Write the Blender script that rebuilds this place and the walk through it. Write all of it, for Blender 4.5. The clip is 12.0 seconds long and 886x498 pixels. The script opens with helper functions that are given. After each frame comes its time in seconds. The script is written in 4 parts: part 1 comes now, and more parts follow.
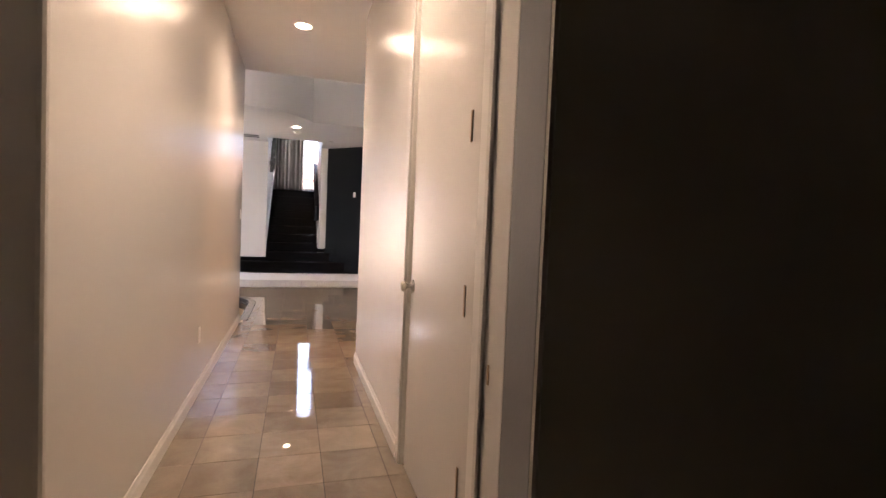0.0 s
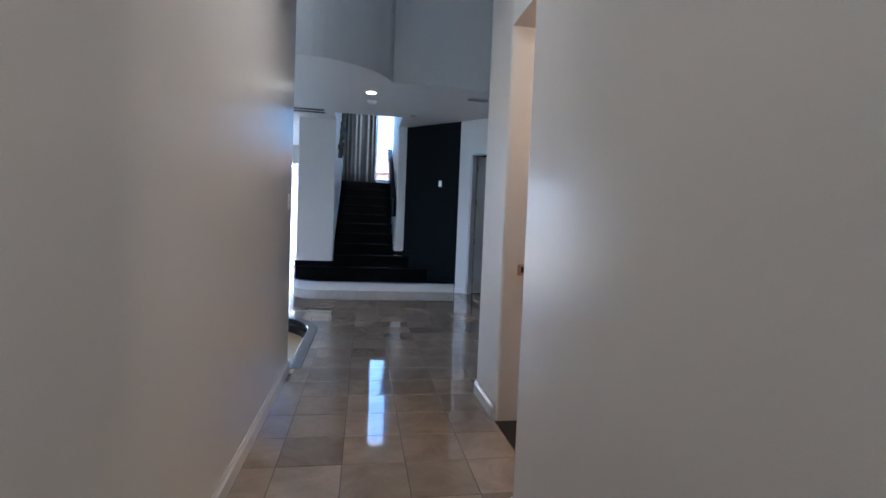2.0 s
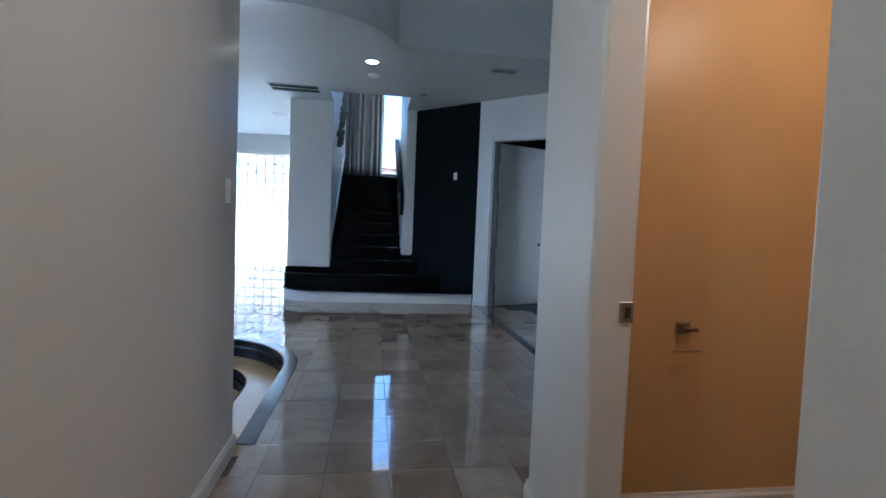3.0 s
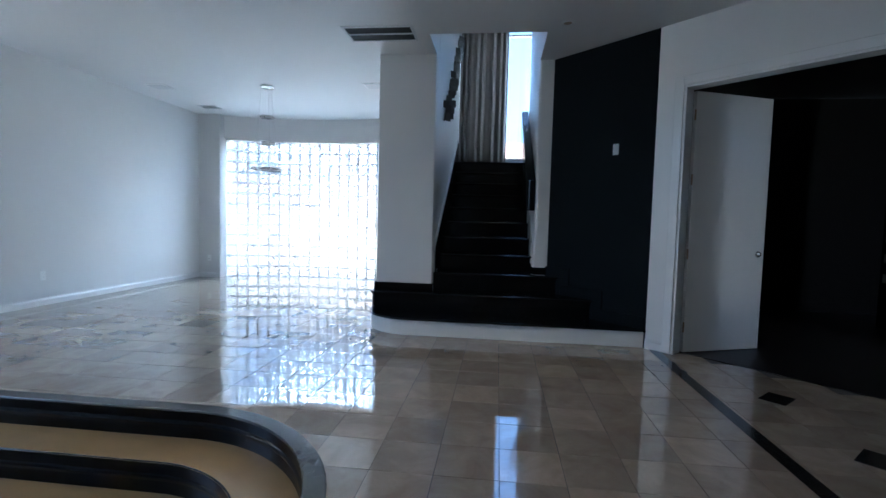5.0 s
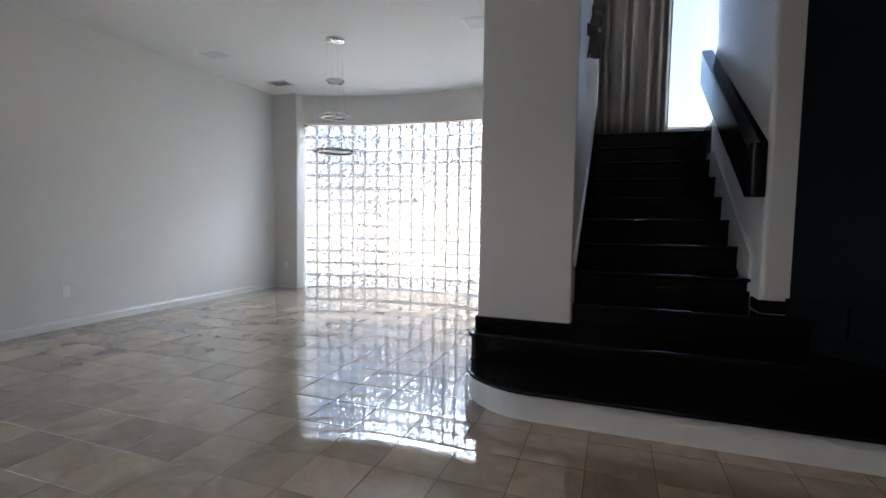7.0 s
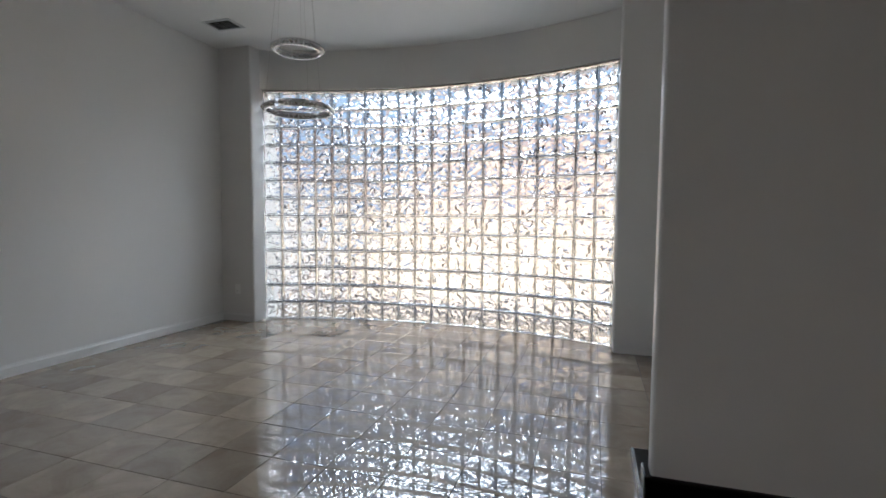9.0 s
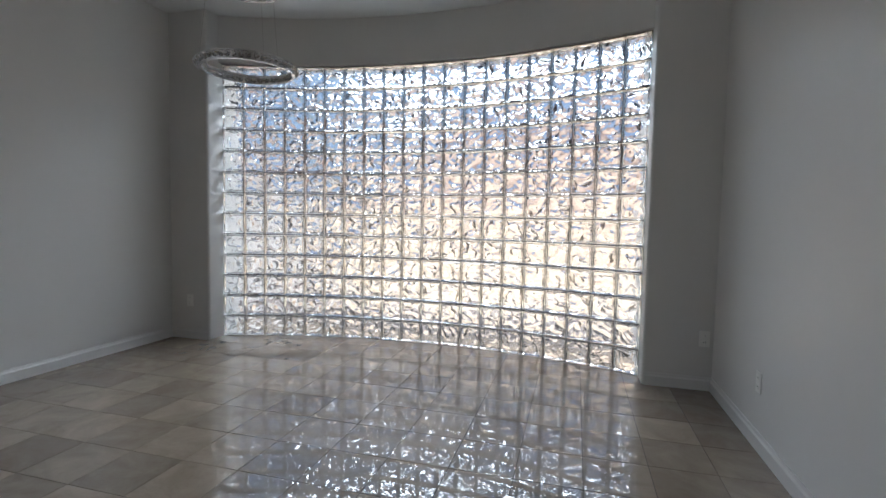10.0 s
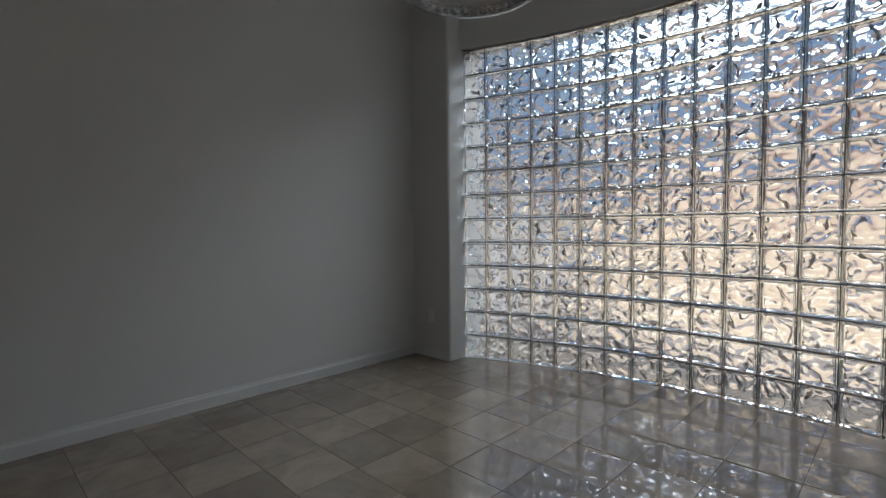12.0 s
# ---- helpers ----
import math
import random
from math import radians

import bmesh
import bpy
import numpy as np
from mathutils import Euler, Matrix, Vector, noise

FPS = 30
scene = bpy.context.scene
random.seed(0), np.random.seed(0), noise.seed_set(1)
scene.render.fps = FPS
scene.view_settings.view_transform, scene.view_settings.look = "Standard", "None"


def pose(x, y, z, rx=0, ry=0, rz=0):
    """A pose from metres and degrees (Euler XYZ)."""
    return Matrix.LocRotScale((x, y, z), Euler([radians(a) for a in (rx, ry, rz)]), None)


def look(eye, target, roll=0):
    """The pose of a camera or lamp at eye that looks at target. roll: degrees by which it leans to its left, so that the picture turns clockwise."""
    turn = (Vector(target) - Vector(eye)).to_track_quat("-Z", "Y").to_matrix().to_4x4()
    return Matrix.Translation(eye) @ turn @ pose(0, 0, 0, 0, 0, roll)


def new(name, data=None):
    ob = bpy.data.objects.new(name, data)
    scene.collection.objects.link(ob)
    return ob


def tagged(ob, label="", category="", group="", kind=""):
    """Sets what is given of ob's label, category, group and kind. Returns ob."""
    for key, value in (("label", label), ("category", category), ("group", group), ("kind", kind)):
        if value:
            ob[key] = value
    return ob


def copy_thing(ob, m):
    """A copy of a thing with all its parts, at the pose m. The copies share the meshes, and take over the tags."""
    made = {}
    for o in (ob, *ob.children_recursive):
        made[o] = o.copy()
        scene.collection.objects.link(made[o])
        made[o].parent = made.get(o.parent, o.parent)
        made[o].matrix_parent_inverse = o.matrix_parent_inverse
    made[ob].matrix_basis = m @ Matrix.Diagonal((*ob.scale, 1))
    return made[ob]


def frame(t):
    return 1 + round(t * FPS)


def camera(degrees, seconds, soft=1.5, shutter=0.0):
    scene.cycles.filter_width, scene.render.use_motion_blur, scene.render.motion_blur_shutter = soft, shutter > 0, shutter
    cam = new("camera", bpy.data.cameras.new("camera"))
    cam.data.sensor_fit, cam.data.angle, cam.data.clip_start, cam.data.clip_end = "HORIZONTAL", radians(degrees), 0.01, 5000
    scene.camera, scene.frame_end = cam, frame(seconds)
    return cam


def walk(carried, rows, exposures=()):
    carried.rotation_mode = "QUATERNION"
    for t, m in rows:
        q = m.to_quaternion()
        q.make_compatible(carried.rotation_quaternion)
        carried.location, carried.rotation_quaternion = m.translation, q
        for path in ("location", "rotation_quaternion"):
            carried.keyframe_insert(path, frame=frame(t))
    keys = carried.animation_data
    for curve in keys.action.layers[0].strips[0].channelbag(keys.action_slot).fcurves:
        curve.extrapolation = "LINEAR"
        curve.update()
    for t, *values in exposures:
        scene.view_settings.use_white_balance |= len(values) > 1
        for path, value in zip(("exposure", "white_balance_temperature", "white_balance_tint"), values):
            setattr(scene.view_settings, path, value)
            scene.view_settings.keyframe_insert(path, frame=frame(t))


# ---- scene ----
cam = camera(85.4, 12.0)
PATH = [
    (0, (1.998, 0.627, 1.229), (2.590, 2.537, 1.154), 2.4),
    (0.5, (1.953, 1.231, 1.206), (2.468, 3.162, 1.129), 2.3),
    (1, (1.879, 1.853, 1.185), (2.333, 3.799, 1.107), 2.5),
    (1.5, (1.893, 2.461, 1.182), (2.243, 4.428, 1.095), 2.1),
    (2, (1.918, 3.145, 1.188), (2.249, 5.115, 1.096), 2.3),
    (2.5, (1.991, 3.820, 1.206), (2.293, 5.795, 1.109), 2.1),
    (2.7, (2.013, 4.084, 1.212), (2.309, 6.059, 1.113), 2.2),
    (4.3, (2.136, 6.083, 1.191), (2.289, 8.075, 1.083), 2.2),
    (4.5, (2.136, 6.289, 1.209), (2.188, 8.285, 1.096), 2.0),
    (5, (2.121, 6.818, 1.218), (1.896, 8.802, 1.095), 1.5),
    (5.5, (2.135, 7.345, 1.228), (1.68, 9.288, 1.096), 1.0),
    (6, (2.041, 7.882, 1.2), (1.439, 9.785, 1.075), 0.9),
    (6.5, (1.879, 8.448, 1.206), (1.237, 10.337, 1.072), 0.9),
    (7, (1.62, 8.958, 1.189), (0.957, 10.841, 1.055), 0.9),
    (7.5, (1.316, 9.482, 1.194), (0.654, 11.365, 1.06), 1.0),
    (7.7, (1.231, 9.731, 1.194), (0.554, 11.608, 1.063), 0.8),
    (9.3, (0.385, 11.114, 1.194), (-0.187, 13.026, 1.073), 0.7),
    (9.5, (0.302, 11.264, 1.195), (-0.255, 13.181, 1.081), 1.0),
    (10, (0.212, 11.641, 1.199), (-0.319, 13.566, 1.075), 1.1),
    (10.5, (0.168, 12.024, 1.183), (-0.367, 13.948, 1.065), 1.0),
    (11, (0.029, 12.299, 1.165), (-0.533, 14.216, 1.061), 1.3),
    (11.5, (-0.152, 12.477, 1.179), (-1.011, 14.279, 1.063), 0.5),
    (12, (-0.34, 12.499, 1.171), (-1.737, 13.927, 1.069), -0.6),
]
LIGHT = [(0.0, 4.35, 6400, 22), (0.5, 4.15, 6350, 22), (1.0, 3.7, 5850, 16), (1.5, 3.4, 5000, 10), (2.0, 3.25, 4500, 6), (2.5, 3.15, 4350, 3), (4.5, 2.85, 4400, 1),
         (5.5, 2.7, 4950, 5), (6.5, 2.6, 5450, 7), (7.5, 2.2, 5800, 9), (9.3, 1.4, 5900, 9), (10.5, 1.0, 5850, 9), (12.0, 0.52, 5950, 8)]
walk(cam, [(t, look(eye, target, roll)) for t, eye, target, roll in PATH], LIGHT)

# ---- world, sun, lamps ----
world = bpy.data.worlds.new("sky")
scene.world = world
world.use_nodes = True
_nt = world.node_tree
_sky = _nt.nodes.new("ShaderNodeTexSky")
_sky.sky_type = "NISHITA"
_sky.sun_disc = False
_sky.dust_density = 7.0
_sky.sun_elevation, _sky.sun_rotation = radians(58), radians(160)
_nt.nodes["Background"].inputs[1].default_value = 0.14
_nt.links.new(_sky.outputs[0], _nt.nodes["Background"].inputs[0])
_sun = new("sun", bpy.data.lights.new("sun", "SUN"))
_sun.data.energy, _sun.data.angle, _sun.data.color = 4.4, radians(0.5), (1.0, 0.95, 0.88)
_sun.matrix_world = look((-6, -14, 30), (0, 6, 0))

# fill lamp at an added, unseen west opening; brightens the atrium and foyer
_lamp = bpy.data.lights.new("west_unseen_fill", "AREA")
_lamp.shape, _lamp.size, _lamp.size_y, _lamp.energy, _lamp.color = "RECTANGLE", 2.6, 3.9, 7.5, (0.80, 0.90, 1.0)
new("west_unseen_fill", _lamp).matrix_world = look((-6.42, 8.5, 3.7), (0, 8.5, 2.4))

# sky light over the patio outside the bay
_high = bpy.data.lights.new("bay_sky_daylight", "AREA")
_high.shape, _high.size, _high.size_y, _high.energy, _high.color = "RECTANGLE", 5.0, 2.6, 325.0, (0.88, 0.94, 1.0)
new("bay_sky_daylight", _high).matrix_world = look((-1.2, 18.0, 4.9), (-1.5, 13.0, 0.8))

CEIL = 3.09
TOP = 6.2


# ---- materials ----
def material(name, base, rough=0.5, metal=0.0, vary=0.08, scale=3.0, grain=60.0, bump=0.02, tint=None, spec=0.5, coat=0.0, per_object=0.0, stretch=(1, 1, 1)):
    m = bpy.data.materials.new(name)
    m.use_nodes = True
    nt = m.node_tree
    b = nt.nodes["Principled BSDF"]
    b.inputs["Roughness"].default_value = rough
    b.inputs["Metallic"].default_value = metal
    b.inputs["Specular IOR Level"].default_value = spec
    b.inputs["Coat Weight"].default_value = coat
    b.inputs["Coat Roughness"].default_value = 0.06
    tc = nt.nodes.new("ShaderNodeTexCoord")
    mp = nt.nodes.new("ShaderNodeMapping")
    mp.inputs["Scale"].default_value = stretch
    nt.links.new(tc.outputs["Object"], mp.inputs[0])
    n1 = nt.nodes.new("ShaderNodeTexNoise")
    n1.inputs["Scale"].default_value, n1.inputs["Detail"].default_value = scale, 5.0
    n2 = nt.nodes.new("ShaderNodeTexNoise")
    n2.inputs["Scale"].default_value, n2.inputs["Detail"].default_value = grain, 3.0
    for n in (n1, n2):
        nt.links.new(mp.outputs[0], n.inputs["Vector"])
    ramp = nt.nodes.new("ShaderNodeMix")
    ramp.data_type = "RGBA"
    dark = tint or tuple(c * (1 - 2 * vary) for c in base)
    light = tuple(min(1.0, c * (1 + vary)) for c in base)
    ramp.inputs[6].default_value, ramp.inputs[7].default_value = (*dark, 1), (*light, 1)
    nt.links.new(n1.outputs[0], ramp.inputs[0])
    hsv = nt.nodes.new("ShaderNodeHueSaturation")
    nt.links.new(ramp.outputs[2], hsv.inputs["Color"])
    if per_object:
        info = nt.nodes.new("ShaderNodeObjectInfo")
        mr = nt.nodes.new("ShaderNodeMapRange")
        mr.inputs[3].default_value, mr.inputs[4].default_value = 1 - per_object, 1 + per_object
        nt.links.new(info.outputs["Random"], mr.inputs[0])
        nt.links.new(mr.outputs[0], hsv.inputs["Value"])
    nt.links.new(hsv.outputs[0], b.inputs["Base Color"])
    bp = nt.nodes.new("ShaderNodeBump")
    bp.inputs["Strength"].default_value = bump
    bp.inputs["Distance"].default_value = 0.02
    nt.links.new(n2.outputs[0], bp.inputs["Height"])
    nt.links.new(bp.outputs[0], b.inputs["Normal"])
    mr2 = nt.nodes.new("ShaderNodeMapRange")
    mr2.inputs[3].default_value, mr2.inputs[4].default_value = rough * 0.95, min(1, rough * 1.05)
    nt.links.new(n1.outputs[0], mr2.inputs[0])
    nt.links.new(mr2.outputs[0], b.inputs["Roughness"])
    return m


def stone_tile(name, island):
    """Polished cream and brown marble; each tile has its own cast and veins."""
    m = bpy.data.materials.new(name)
    m.use_nodes = True
    nt = m.node_tree
    b = nt.nodes["Principled BSDF"]
    b.inputs["Specular IOR Level"].default_value = 0.5
    b.inputs["IOR"].default_value = 2.25
    geo = nt.nodes.new("ShaderNodeNewGeometry")
    rnd = geo.outputs["Random Per Island"]
    if not island:
        rnd = nt.nodes.new("ShaderNodeObjectInfo").outputs["Random"]
    off = nt.nodes.new("ShaderNodeVectorMath")
    off.operation = "MULTIPLY_ADD"
    off.inputs[1].default_value = (37, 23, 11)
    comb = nt.nodes.new("ShaderNodeCombineXYZ")
    for k in range(3):
        nt.links.new(rnd, comb.inputs[k])
    nt.links.new(comb.outputs[0], off.inputs[0])
    pos = nt.nodes.new("ShaderNodeNewGeometry").outputs["Position"]
    nt.links.new(pos, off.inputs[2])
    n1 = nt.nodes.new("ShaderNodeTexNoise")
    n1.inputs["Scale"].default_value, n1.inputs["Detail"].default_value, n1.inputs["Distortion"].default_value = 4.0, 5.0, 0.8
    n1.inputs["Roughness"].default_value = 0.62
    n2 = nt.nodes.new("ShaderNodeTexNoise")
    n2.inputs["Scale"].default_value, n2.inputs["Detail"].default_value, n2.inputs["Distortion"].default_value = 9.0, 3.0, 2.5
    for n in (n1, n2):
        nt.links.new(off.outputs[0], n.inputs["Vector"])
    ramp = nt.nodes.new("ShaderNodeValToRGB")
    e = ramp.color_ramp.elements
    e[0].position, e[0].color = 0.28, (0.225, 0.172, 0.123, 1)
    e[1].position, e[1].color = 0.72, (0.345, 0.284, 0.218, 1)
    mid = e.new(0.5)
    mid.color = (0.285, 0.229, 0.172, 1)
    nt.links.new(n1.outputs[0], ramp.inputs[0])
    vein = nt.nodes.new("ShaderNodeValToRGB")
    v = vein.color_ramp.elements
    v[0].position, v[0].color = 0.485, (0, 0, 0, 1)
    v[1].position, v[1].color = 0.515, (0, 0, 0, 1)
    c = v.new(0.5)
    c.color = (1, 1, 1, 1)
    nt.links.new(n2.outputs[0], vein.inputs[0])
    mx = nt.nodes.new("ShaderNodeMix")
    mx.data_type = "RGBA"
    mx.inputs[7].default_value = (0.16, 0.105, 0.07, 1)
    half = nt.nodes.new("ShaderNodeMath")
    half.operation = "MULTIPLY"
    half.inputs[1].default_value = 0.16
    nt.links.new(vein.outputs[0], half.inputs[0])
    nt.links.new(half.outputs[0], mx.inputs[0])
    nt.links.new(ramp.outputs[0], mx.inputs[6])
    hsv = nt.nodes.new("ShaderNodeHueSaturation")
    mr = nt.nodes.new("ShaderNodeMapRange")
    mr.inputs[3].default_value, mr.inputs[4].default_value = 0.78, 1.16
    nt.links.new(rnd, mr.inputs[0])
    nt.links.new(mr.outputs[0], hsv.inputs["Value"])
    nt.links.new(mx.outputs[2], hsv.inputs["Color"])
    nt.links.new(hsv.outputs[0], b.inputs["Base Color"])
    r2 = nt.nodes.new("ShaderNodeMapRange")
    r2.inputs[3].default_value, r2.inputs[4].default_value = 0.01, 0.025
    nt.links.new(n1.outputs[0], r2.inputs[0])
    nt.links.new(r2.outputs[0], b.inputs["Roughness"])
    w = nt.nodes.new("ShaderNodeTexNoise")
    w.inputs["Scale"].default_value = 3.0
    nt.links.new(off.outputs[0], w.inputs["Vector"])
    bp = nt.nodes.new("ShaderNodeBump")
    bp.inputs["Strength"].default_value, bp.inputs["Distance"].default_value = 0.003, 0.01
    nt.links.new(w.outputs[0], bp.inputs["Height"])
    nt.links.new(bp.outputs[0], b.inputs["Normal"])
    return m


def wavy_glass(name):
    """Clear pressed glass with a rippled pattern, another cut for each block."""
    m = bpy.data.materials.new(name)
    m.use_nodes = True
    nt = m.node_tree
    b = nt.nodes["Principled BSDF"]
    b.inputs["Base Color"].default_value = (0.80, 0.81, 0.79, 1)
    b.inputs["Roughness"].default_value = 0.0
    b.inputs["IOR"].default_value = 1.45
    b.inputs["Transmission Weight"].default_value = 1.0
    tc = nt.nodes.new("ShaderNodeTexCoord")
    info = nt.nodes.new("ShaderNodeObjectInfo")
    comb = nt.nodes.new("ShaderNodeCombineXYZ")
    for k in range(3):
        nt.links.new(info.outputs["Random"], comb.inputs[k])
    off = nt.nodes.new("ShaderNodeVectorMath")
    off.operation = "MULTIPLY_ADD"
    off.inputs[1].default_value = (9, 17, 31)
    nt.links.new(comb.outputs[0], off.inputs[0])
    nt.links.new(tc.outputs["Object"], off.inputs[2])
    n = nt.nodes.new("ShaderNodeTexNoise")
    n.inputs["Scale"].default_value, n.inputs["Detail"].default_value, n.inputs["Distortion"].default_value = 10.0, 0.3, 1.4
    nt.links.new(off.outputs[0], n.inputs["Vector"])
    bp = nt.nodes.new("ShaderNodeBump")
    bp.inputs["Strength"].default_value, bp.inputs["Distance"].default_value = 0.88, 0.07
    nt.links.new(n.outputs[0], bp.inputs["Height"])
    nt.links.new(bp.outputs[0], b.inputs["Normal"])
    clear = nt.nodes.new("ShaderNodeBsdfTransparent")
    mix = nt.nodes.new("ShaderNodeMixShader")
    mix.inputs[0].default_value = 0.12
    nt.links.new(b.outputs[0], mix.inputs[1])
    nt.links.new(clear.outputs[0], mix.inputs[2])
    nt.links.new(mix.outputs[0], nt.nodes["Material Output"].inputs[0])
    return m


def clear_glass(name, rough=0.0):
    m = bpy.data.materials.new(name)
    m.use_nodes = True
    b = m.node_tree.nodes["Principled BSDF"]
    b.inputs["Base Color"].default_value = (0.97, 0.98, 0.98, 1)
    b.inputs["Roughness"].default_value = rough
    b.inputs["IOR"].default_value = 1.5
    b.inputs["Transmission Weight"].default_value = 1.0
    return m


def glowing(name, colour, strength):
    m = bpy.data.materials.new(name)
    m.use_nodes = True
    b = m.node_tree.nodes["Principled BSDF"]
    b.inputs["Emission Color"].default_value = (*colour, 1)
    b.inputs["Emission Strength"].default_value = strength
    return m


PAINT = material("white_wall_paint", (0.72, 0.705, 0.68), 0.33, vary=0.015, scale=1.2, grain=140, bump=0.05)
CEILING = material("white_ceiling_paint", (0.74, 0.73, 0.71), 0.6, vary=0.015, scale=1.0, grain=120, bump=0.05)
TRIM = material("white_gloss_trim", (0.76, 0.75, 0.73), 0.25, vary=0.02, scale=4, grain=80, bump=0.02)
DOORPAINT = material("white_door_paint", (0.70, 0.68, 0.65), 0.25, vary=0.02, scale=2, grain=70, bump=0.03)
NAVY = material("dark_slate_wall_paint", (0.0042, 0.0058, 0.0072), 0.55, vary=0.08, scale=2, grain=120, bump=0.05, spec=0.07)
BLACKROOM = material("black_wall_paint", (0.005, 0.0047, 0.0047), 0.6, vary=0.1, scale=2, grain=100, bump=0.05, spec=0.06)
BLACKWOOD = material("black_stained_wood", (0.0032, 0.0034, 0.0038), 0.17, vary=0.06, scale=6, grain=40, bump=0.015, spec=0.18, stretch=(0.3, 4, 4))
TREADWOOD = material("polished_black_tread", (0.003, 0.0032, 0.0036), 0.13, vary=0.06, scale=6, grain=40, bump=0.01, spec=0.34, stretch=(0.3, 4, 4))
BLACKTILE = material("black_glazed_tile", (0.004, 0.005, 0.008), 0.16, vary=0.2, scale=5, grain=30, bump=0.03, spec=0.2)
CURBSTONE = material("dark_grey_granite", (0.045, 0.047, 0.05), 0.16, vary=0.25, scale=18, grain=180, bump=0.02)
TAN = material("tan_stone_tread", (0.35, 0.225, 0.095), 0.3, vary=0.15, scale=4, grain=60, bump=0.04)
GROUT = material("brown_grout", (0.06, 0.047, 0.037), 0.85, vary=0.15, scale=20, grain=150, bump=0.2)
TILE = stone_tile("polished_marble_tile", False)
TILE_FAR = stone_tile("polished_marble_floor", True)
INLAY = material("black_marble_inlay", (0.012, 0.011, 0.011), 0.1, vary=0.3, scale=12, grain=60, bump=0.02)
DARKFLOOR = material("dark_wood_floor", (0.014, 0.011, 0.010), 0.4, vary=0.3, scale=5, grain=40, bump=0.05, spec=0.2)
CHROME = material("polished_chrome", (0.75, 0.75, 0.76), 0.12, 1.0, vary=0.03, grain=40, bump=0.0)
NICKEL = material("brushed_nickel", (0.5, 0.48, 0.45), 0.3, 1.0, vary=0.06, grain=200, bump=0.02)
BRONZE = material("aged_brass_hinge", (0.33, 0.24, 0.16), 0.35, 1.0, vary=0.1, grain=90, bump=0.02)
PLASTIC = material("white_plastic", (0.86, 0.85, 0.82), 0.35, vary=0.02, grain=60, bump=0.01)
DARKPLASTIC = material("dark_plastic", (0.02, 0.02, 0.022), 0.3, vary=0.05, grain=60, bump=0.01)
GREYMETAL = material("grey_vent_metal", (0.62, 0.62, 0.61), 0.45, vary=0.04, grain=60, bump=0.01)
DUCT = material("dark_duct_lining", (0.01, 0.01, 0.01), 0.8, vary=0.1, grain=30, bump=0.05)
CURTAIN = material("taupe_satin_curtain", (0.27, 0.238, 0.205), 0.38, vary=0.1, scale=3, grain=220, bump=0.08)
PEWTER = material("pewter_plates", (0.15, 0.14, 0.13), 0.3, 1.0, vary=0.2, scale=8, grain=40, bump=0.05, per_object=0.3)
MORTAR = material("grey_mortar", (0.05, 0.048, 0.045), 0.8, vary=0.15, scale=30, grain=160, bump=0.2)
CREAM = material("cream_board", (0.78, 0.68, 0.5), 0.5, vary=0.05, grain=60, bump=0.03)
# bath wall colour, with the orange of the lamplight put into it
OCHRE = material("ochre_lamplit_wall", (0.62, 0.40, 0.17), 0.4, vary=0.04, scale=2, grain=100, bump=0.05)
STUCCO = material("pink_tan_stucco", (0.50, 0.42, 0.34), 0.9, vary=0.12, scale=2, grain=50, bump=0.3)
PINKSTUCCO = material("pink_stucco", (0.42, 0.33, 0.285), 0.9, vary=0.12, scale=2, grain=50, bump=0.3)
PALESTUCCO = material("pale_stucco", (0.72, 0.72, 0.72), 0.9, vary=0.06, scale=2, grain=50, bump=0.2)
ROOFTILE = material("brown_roof_tile", (0.16, 0.09, 0.06), 0.8, vary=0.2, scale=3, grain=20, bump=0.3)
GRAVEL = material("pale_gravel", (0.60, 0.54, 0.44), 0.95, vary=0.2, scale=1.5, grain=40, bump=0.4)
PATIO = material("grey_pink_patio", (0.30, 0.25, 0.23), 0.85, vary=0.12, scale=2, grain=40, bump=0.2)
BLOCKGLASS = wavy_glass("rippled_block_glass")
RIMGLASS = clear_glass("clear_glass_rim", 0.02)
RIMGLASS.node_tree.nodes["Principled BSDF"].inputs["Base Color"].default_value = (0.55, 0.565, 0.55, 1)
SATIN = material("white_semi_gloss_wall_paint", (0.72, 0.70, 0.67), 0.22, vary=0.015, scale=1.2, grain=170, bump=0.045)
# trim with the doorway's cool shade put into its colour
JAMBSHADE = material("shaded_jamb_grey", (0.22, 0.23, 0.25), 0.3, vary=0.05, scale=3, grain=90, bump=0.03)
DIMGREY = material("even_grey_wall", (0.42, 0.40, 0.37), 0.5, vary=0.06, scale=2, grain=100, bump=0.05)
PANE = clear_glass("window_glass")
CRYSTAL = clear_glass("cut_crystal")
CRYSTAL.node_tree.nodes["Principled BSDF"].inputs["Transmission Weight"].default_value = 0.7
CRYSTAL.node_tree.nodes["Principled BSDF"].inputs["Metallic"].default_value = 0.45
WARMLENS = glowing("warm_lamp_lens", (1.0, 0.78, 0.5), 3.0)

_cn = CURTAIN.node_tree
_tr = _cn.nodes.new("ShaderNodeBsdfTranslucent")
_tr.inputs[0].default_value = (0.40, 0.365, 0.33, 1)
_mx = _cn.nodes.new("ShaderNodeMixShader")
_mx.inputs[0].default_value = 0.14
_cn.links.new(_cn.nodes["Principled BSDF"].outputs[0], _mx.inputs[1])
_cn.links.new(_tr.outputs[0], _mx.inputs[2])
_cn.links.new(_mx.outputs[0], _cn.nodes["Material Output"].inputs[0])


# ---- mesh helpers ----
def mesh_of(name, bm, mat):
    me = bpy.data.meshes.new(name)
    bm.normal_update()
    bm.to_mesh(me)
    bm.free()
    me.materials.append(mat)
    return me


